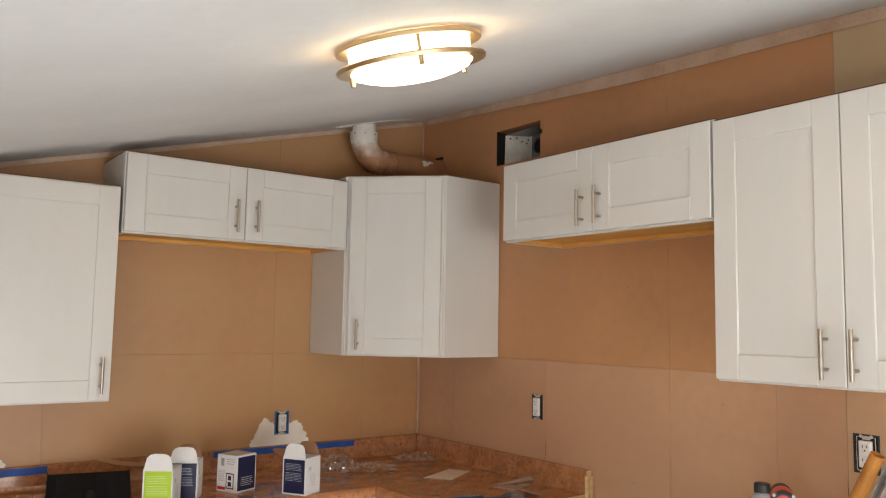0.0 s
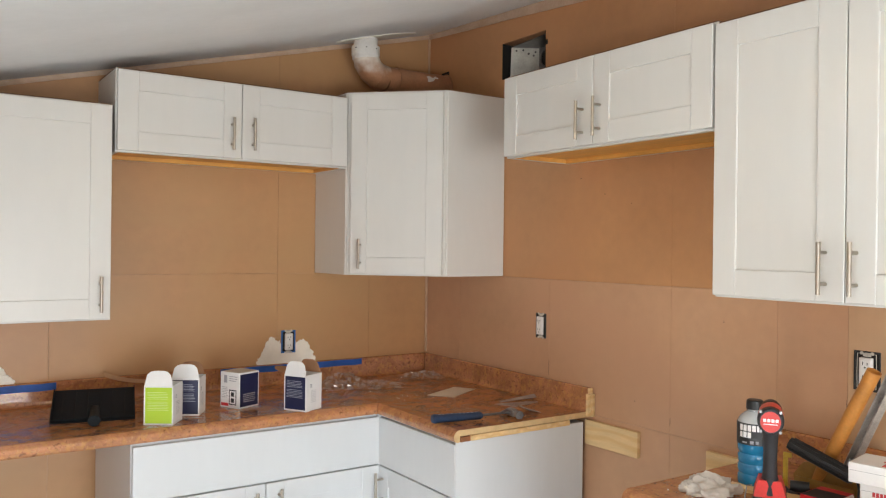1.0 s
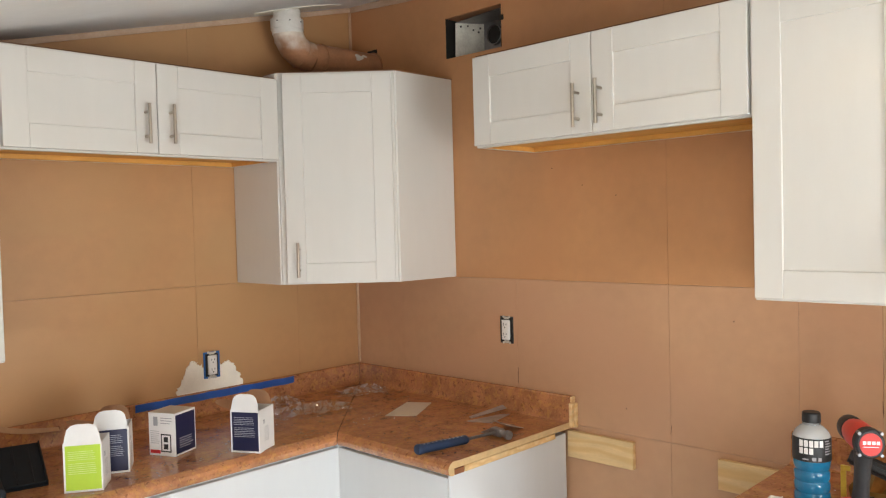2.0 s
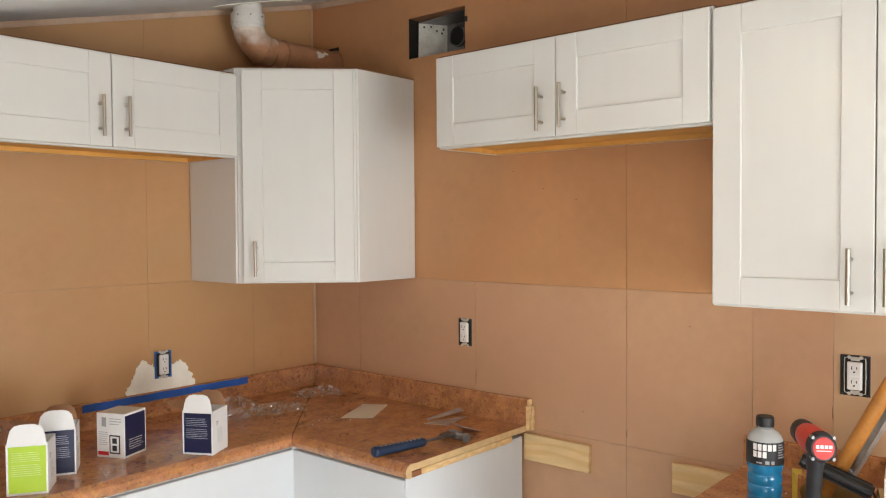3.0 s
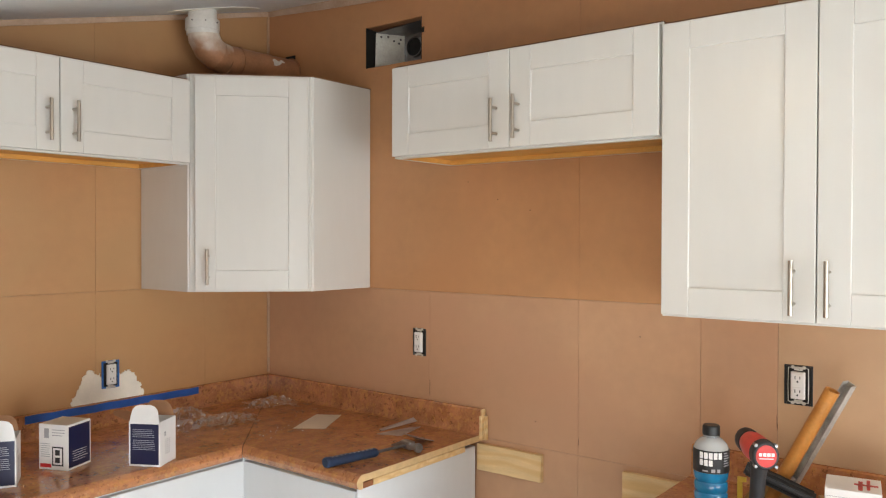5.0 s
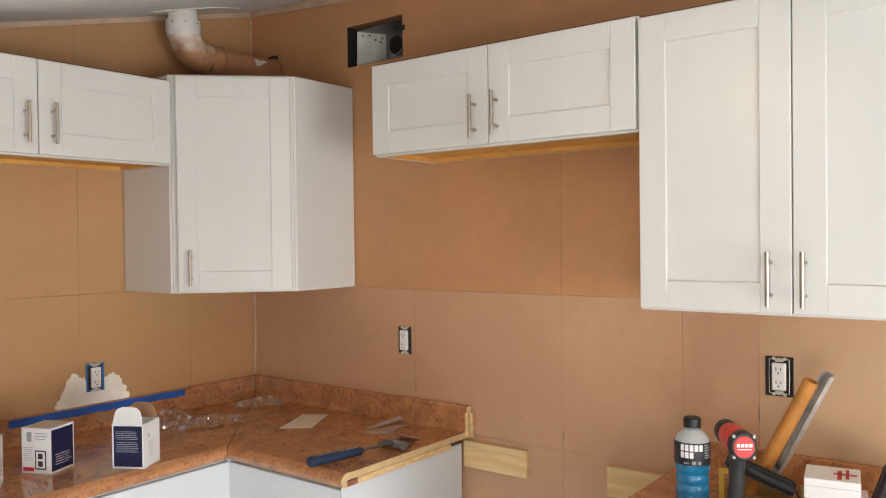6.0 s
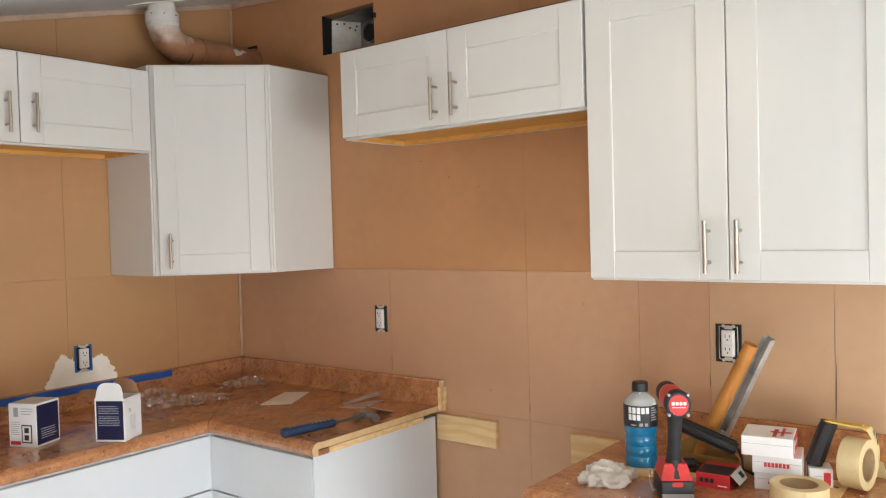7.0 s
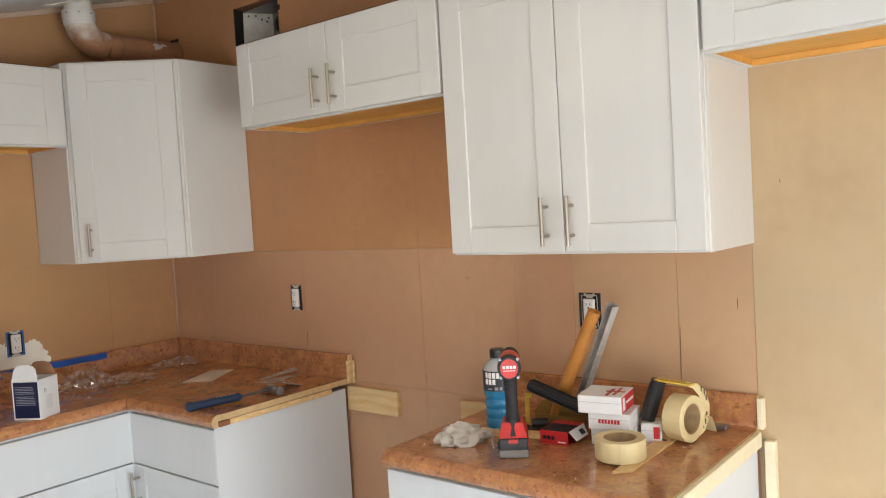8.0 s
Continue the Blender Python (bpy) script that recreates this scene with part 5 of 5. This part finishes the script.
sweep(bm, [(-0.05, 0.060, 0.006), (-0.07, 0.035, 0.006), (-0.06, 0.005, 0.006), (-0.035, -0.01, 0.006), (-0.03, 0.02, 0.014)], 0.006, 10)
part("foot_loop", bm, BLACK, gun2)

part("bracket", boxes(((-0.024, 0.072, 0.0), (-0.018, 0.084, 0.078)), ((-0.024, 0.062, 0.078), (-0.018, 0.084, 0.090)), bevel=0.001), YELLOW, gun2, "yellow steel bracket")
part("lower_bar", hexa(bmesh.new(), [(-0.012, 0.058, 0.018), (-0.010, 0.058, 0.018), (0.006, -0.086, 0.012), (0.004, -0.086, 0.012), (-0.012, 0.058, 0.034), (-0.010, 0.058, 0.034), (0.006, -0.086, 0.030), (0.004, -0.086, 0.030)]), AMBER, gun2, "amber steel bar")
part("roll_core", lathe([(0.025, -0.02), (0.030, -0.02), (0.030, 0.02), (0.025, 0.02), (0.025, -0.02)], 30, pose(0.046, -0.110, 0.031, 90, 0, 20)), CORE, gun2, "brown card core")

# orange tube and steel channel leaning on the wall
tube = thing("caulk_tube", pose(0, 0, 0), "orange plastic tube leaning against the wall", "tube")
A, B = Vector((-0.198, -2.148, TOP + 0.019)), Vector((-0.211, -2.296, 1.240))
d = (B - A)
m = Matrix.Translation(A) @ d.to_track_quat("Z", "Y").to_matrix().to_4x4()
L = d.length
part("shell", lathe([(0.0145, 0), (0.0172, 0), (0.0172, L), (0.0145, L), (0.0145, 0)], 30, m), ORANGE, tube)
GALVGREY = mat("dull_galvanised", (0.47, 0.44, 0.40), 0.6, metal=0.1, vary=0.22, scale=22, bump=0.2, bump_scale=90)
chan = thing("steel_channel", pose(0, 0, 0), "grey galvanised steel channel leaning against the wall", "channel")
A, B = Vector((-0.090, -2.158, TOP + 0.008)), Vector((-0.153, -2.321, 1.250))
d = (B - A)
L = d.length
m = Matrix.Translation(A) @ d.to_track_quat("Z", "X").to_matrix().to_4x4()
bm = boxes(((-0.012, -0.012, 0), (0.012, -0.010, L)), ((-0.012, -0.010, 0), (-0.010, 0.010, L)), ((0.010, -0.010, 0), (0.012, 0.010, L)))
bmesh.ops.transform(bm, matrix=m, verts=bm.verts)
part("profile", bm, GALVGREY, chan)
bm = boxes(((-0.010, -0.010, 0.0), (0.010, 0.008, 0.07)), bevel=0.003)
bmesh.ops.transform(bm, matrix=m, verts=bm.verts)
part("end_insert", bm, STEEL, chan)

# small scrap by the upstand
tagged(part("metal_scrap", boxes(((-0.075, -2.585, TOP + 0.0005), (-0.045, -2.53, TOP + 0.012)), bevel=0.003), STEEL), "small grey metal scrap", "scrap")

# nail heads and screws in the walls
for y, z in ((-1.075, 1.795), (-1.355, 0.99), (-1.72, 1.30), (-1.2, 1.73), (-1.33, 1.69)):
    bm = lathe([(0, 0), (0.0018, 0), (0.0014, 0.0008), (0, 0.001)], 8, pose(-0.0003, y, z, 0, -90, 0))
    tagged(part("nail_head", bm, DARK), "small dark nail head in the wall", "nail", "nail heads")

def scuff(y, z, length, lean, label="short dark scuff scratched in the wall paint"):
    """A narrow scratch with uneven edges, a hair proud of the paint."""
    rng = random.Random(int(y * 1000))
    left, right = [], []
    for k in range(7):
        f = k / 6
        w = 0.0012 * math.sin(math.pi * (0.08 + 0.84 * f)) * rng.uniform(0.6, 1.3)
        left.append((lean * f - w, length * f))
        right.append((lean * f + w, length * f))
    tagged(part("scuff", slab(left + right[::-1], 0.0004, on_right(y, z, -0.0006)), SCUFF), label, "scuff", "wall scuffs")


SCUFF = mat("bare_scuff", (0.20, 0.10, 0.055), 0.7, vary=0.15, scale=30)
for y, z, length, lean in ((-2.602, 1.225, 0.034, 0.001), (-2.440, 1.010, 0.165, 0.004), (-2.117, 1.075, 0.045, -0.002), (-0.904, 1.020, 0.060, 0.001), (-1.512, 0.93, 0.030, 0.002), (-2.720, 1.55, 0.010, -0.002)):
    scuff(y, z, length, lean)

# ---- wall panels, fine joints between them ----
G = 0.0005


def panel_east(y0, y1, z0, z1=None, skip=None, paint=WALL):
    bm = bmesh.new()
    if skip:
        a, b, c, d = skip
        wall_piece(bm, 0.0, 0.0118, y0 + G, a, z0 + G)
        wall_piece(bm, 0.0, 0.0118, b, y1 - G, z0 + G)
        wall_piece(bm, 0.0, 0.0118, a, b, z0 + G, c)
        wall_piece(bm, 0.0, 0.0118, a, b, d)
    else:
        wall_piece(bm, 0.0, 0.0118, y0 + G, y1 - G, z0 + G, None if z1 is None else z1 - G)
    return part("panel", bm, paint, wall_east)


def panel_north(x0, x1, z0, z1=None):
    bm = bmesh.new()
    wall_piece(bm, x0 + G, x1 - G, 0.0, 0.0118, z0 + G, None if z1 is None else z1 - G)
    return part("panel", bm, WALLN, wall_north)


cols = [-2.645, -2.440, -2.117, -1.905, -1.512, -0.904, -0.289, 0.0]
for lo, hi in zip(cols, cols[1:]):
    # columns farthest from the corner take the lit beige copy
    panel_east(lo, hi, 0.904, 1.402, paint=WALL3 if hi < -2.11 else WALL)
cols = [-2.645, -1.512, 0.0]
for lo, hi in zip(cols, cols[1:]):
    panel_east(lo, hi, 0.0, 0.904)
panel_east(YS, -2.645, 0.0, paint=WALL2)
panel_east(-2.645, -2.110, 1.402, paint=WALL2)
panel_east(-2.110, -1.512, 1.402, paint=WALLUP)
panel_east(-1.512, 0.0, 1.402, None, HOLE, paint=WALLUP)
cols = [XW, -1.69, -0.784, -0.326, 0.0]
for lo, hi in zip(cols, cols[1:]):
    panel_north(lo, hi, 0.0, 1.402)
cols = [XW, -0.784, 0.0]
for lo, hi in zip(cols, cols[1:]):
    panel_north(lo, hi, 1.402)
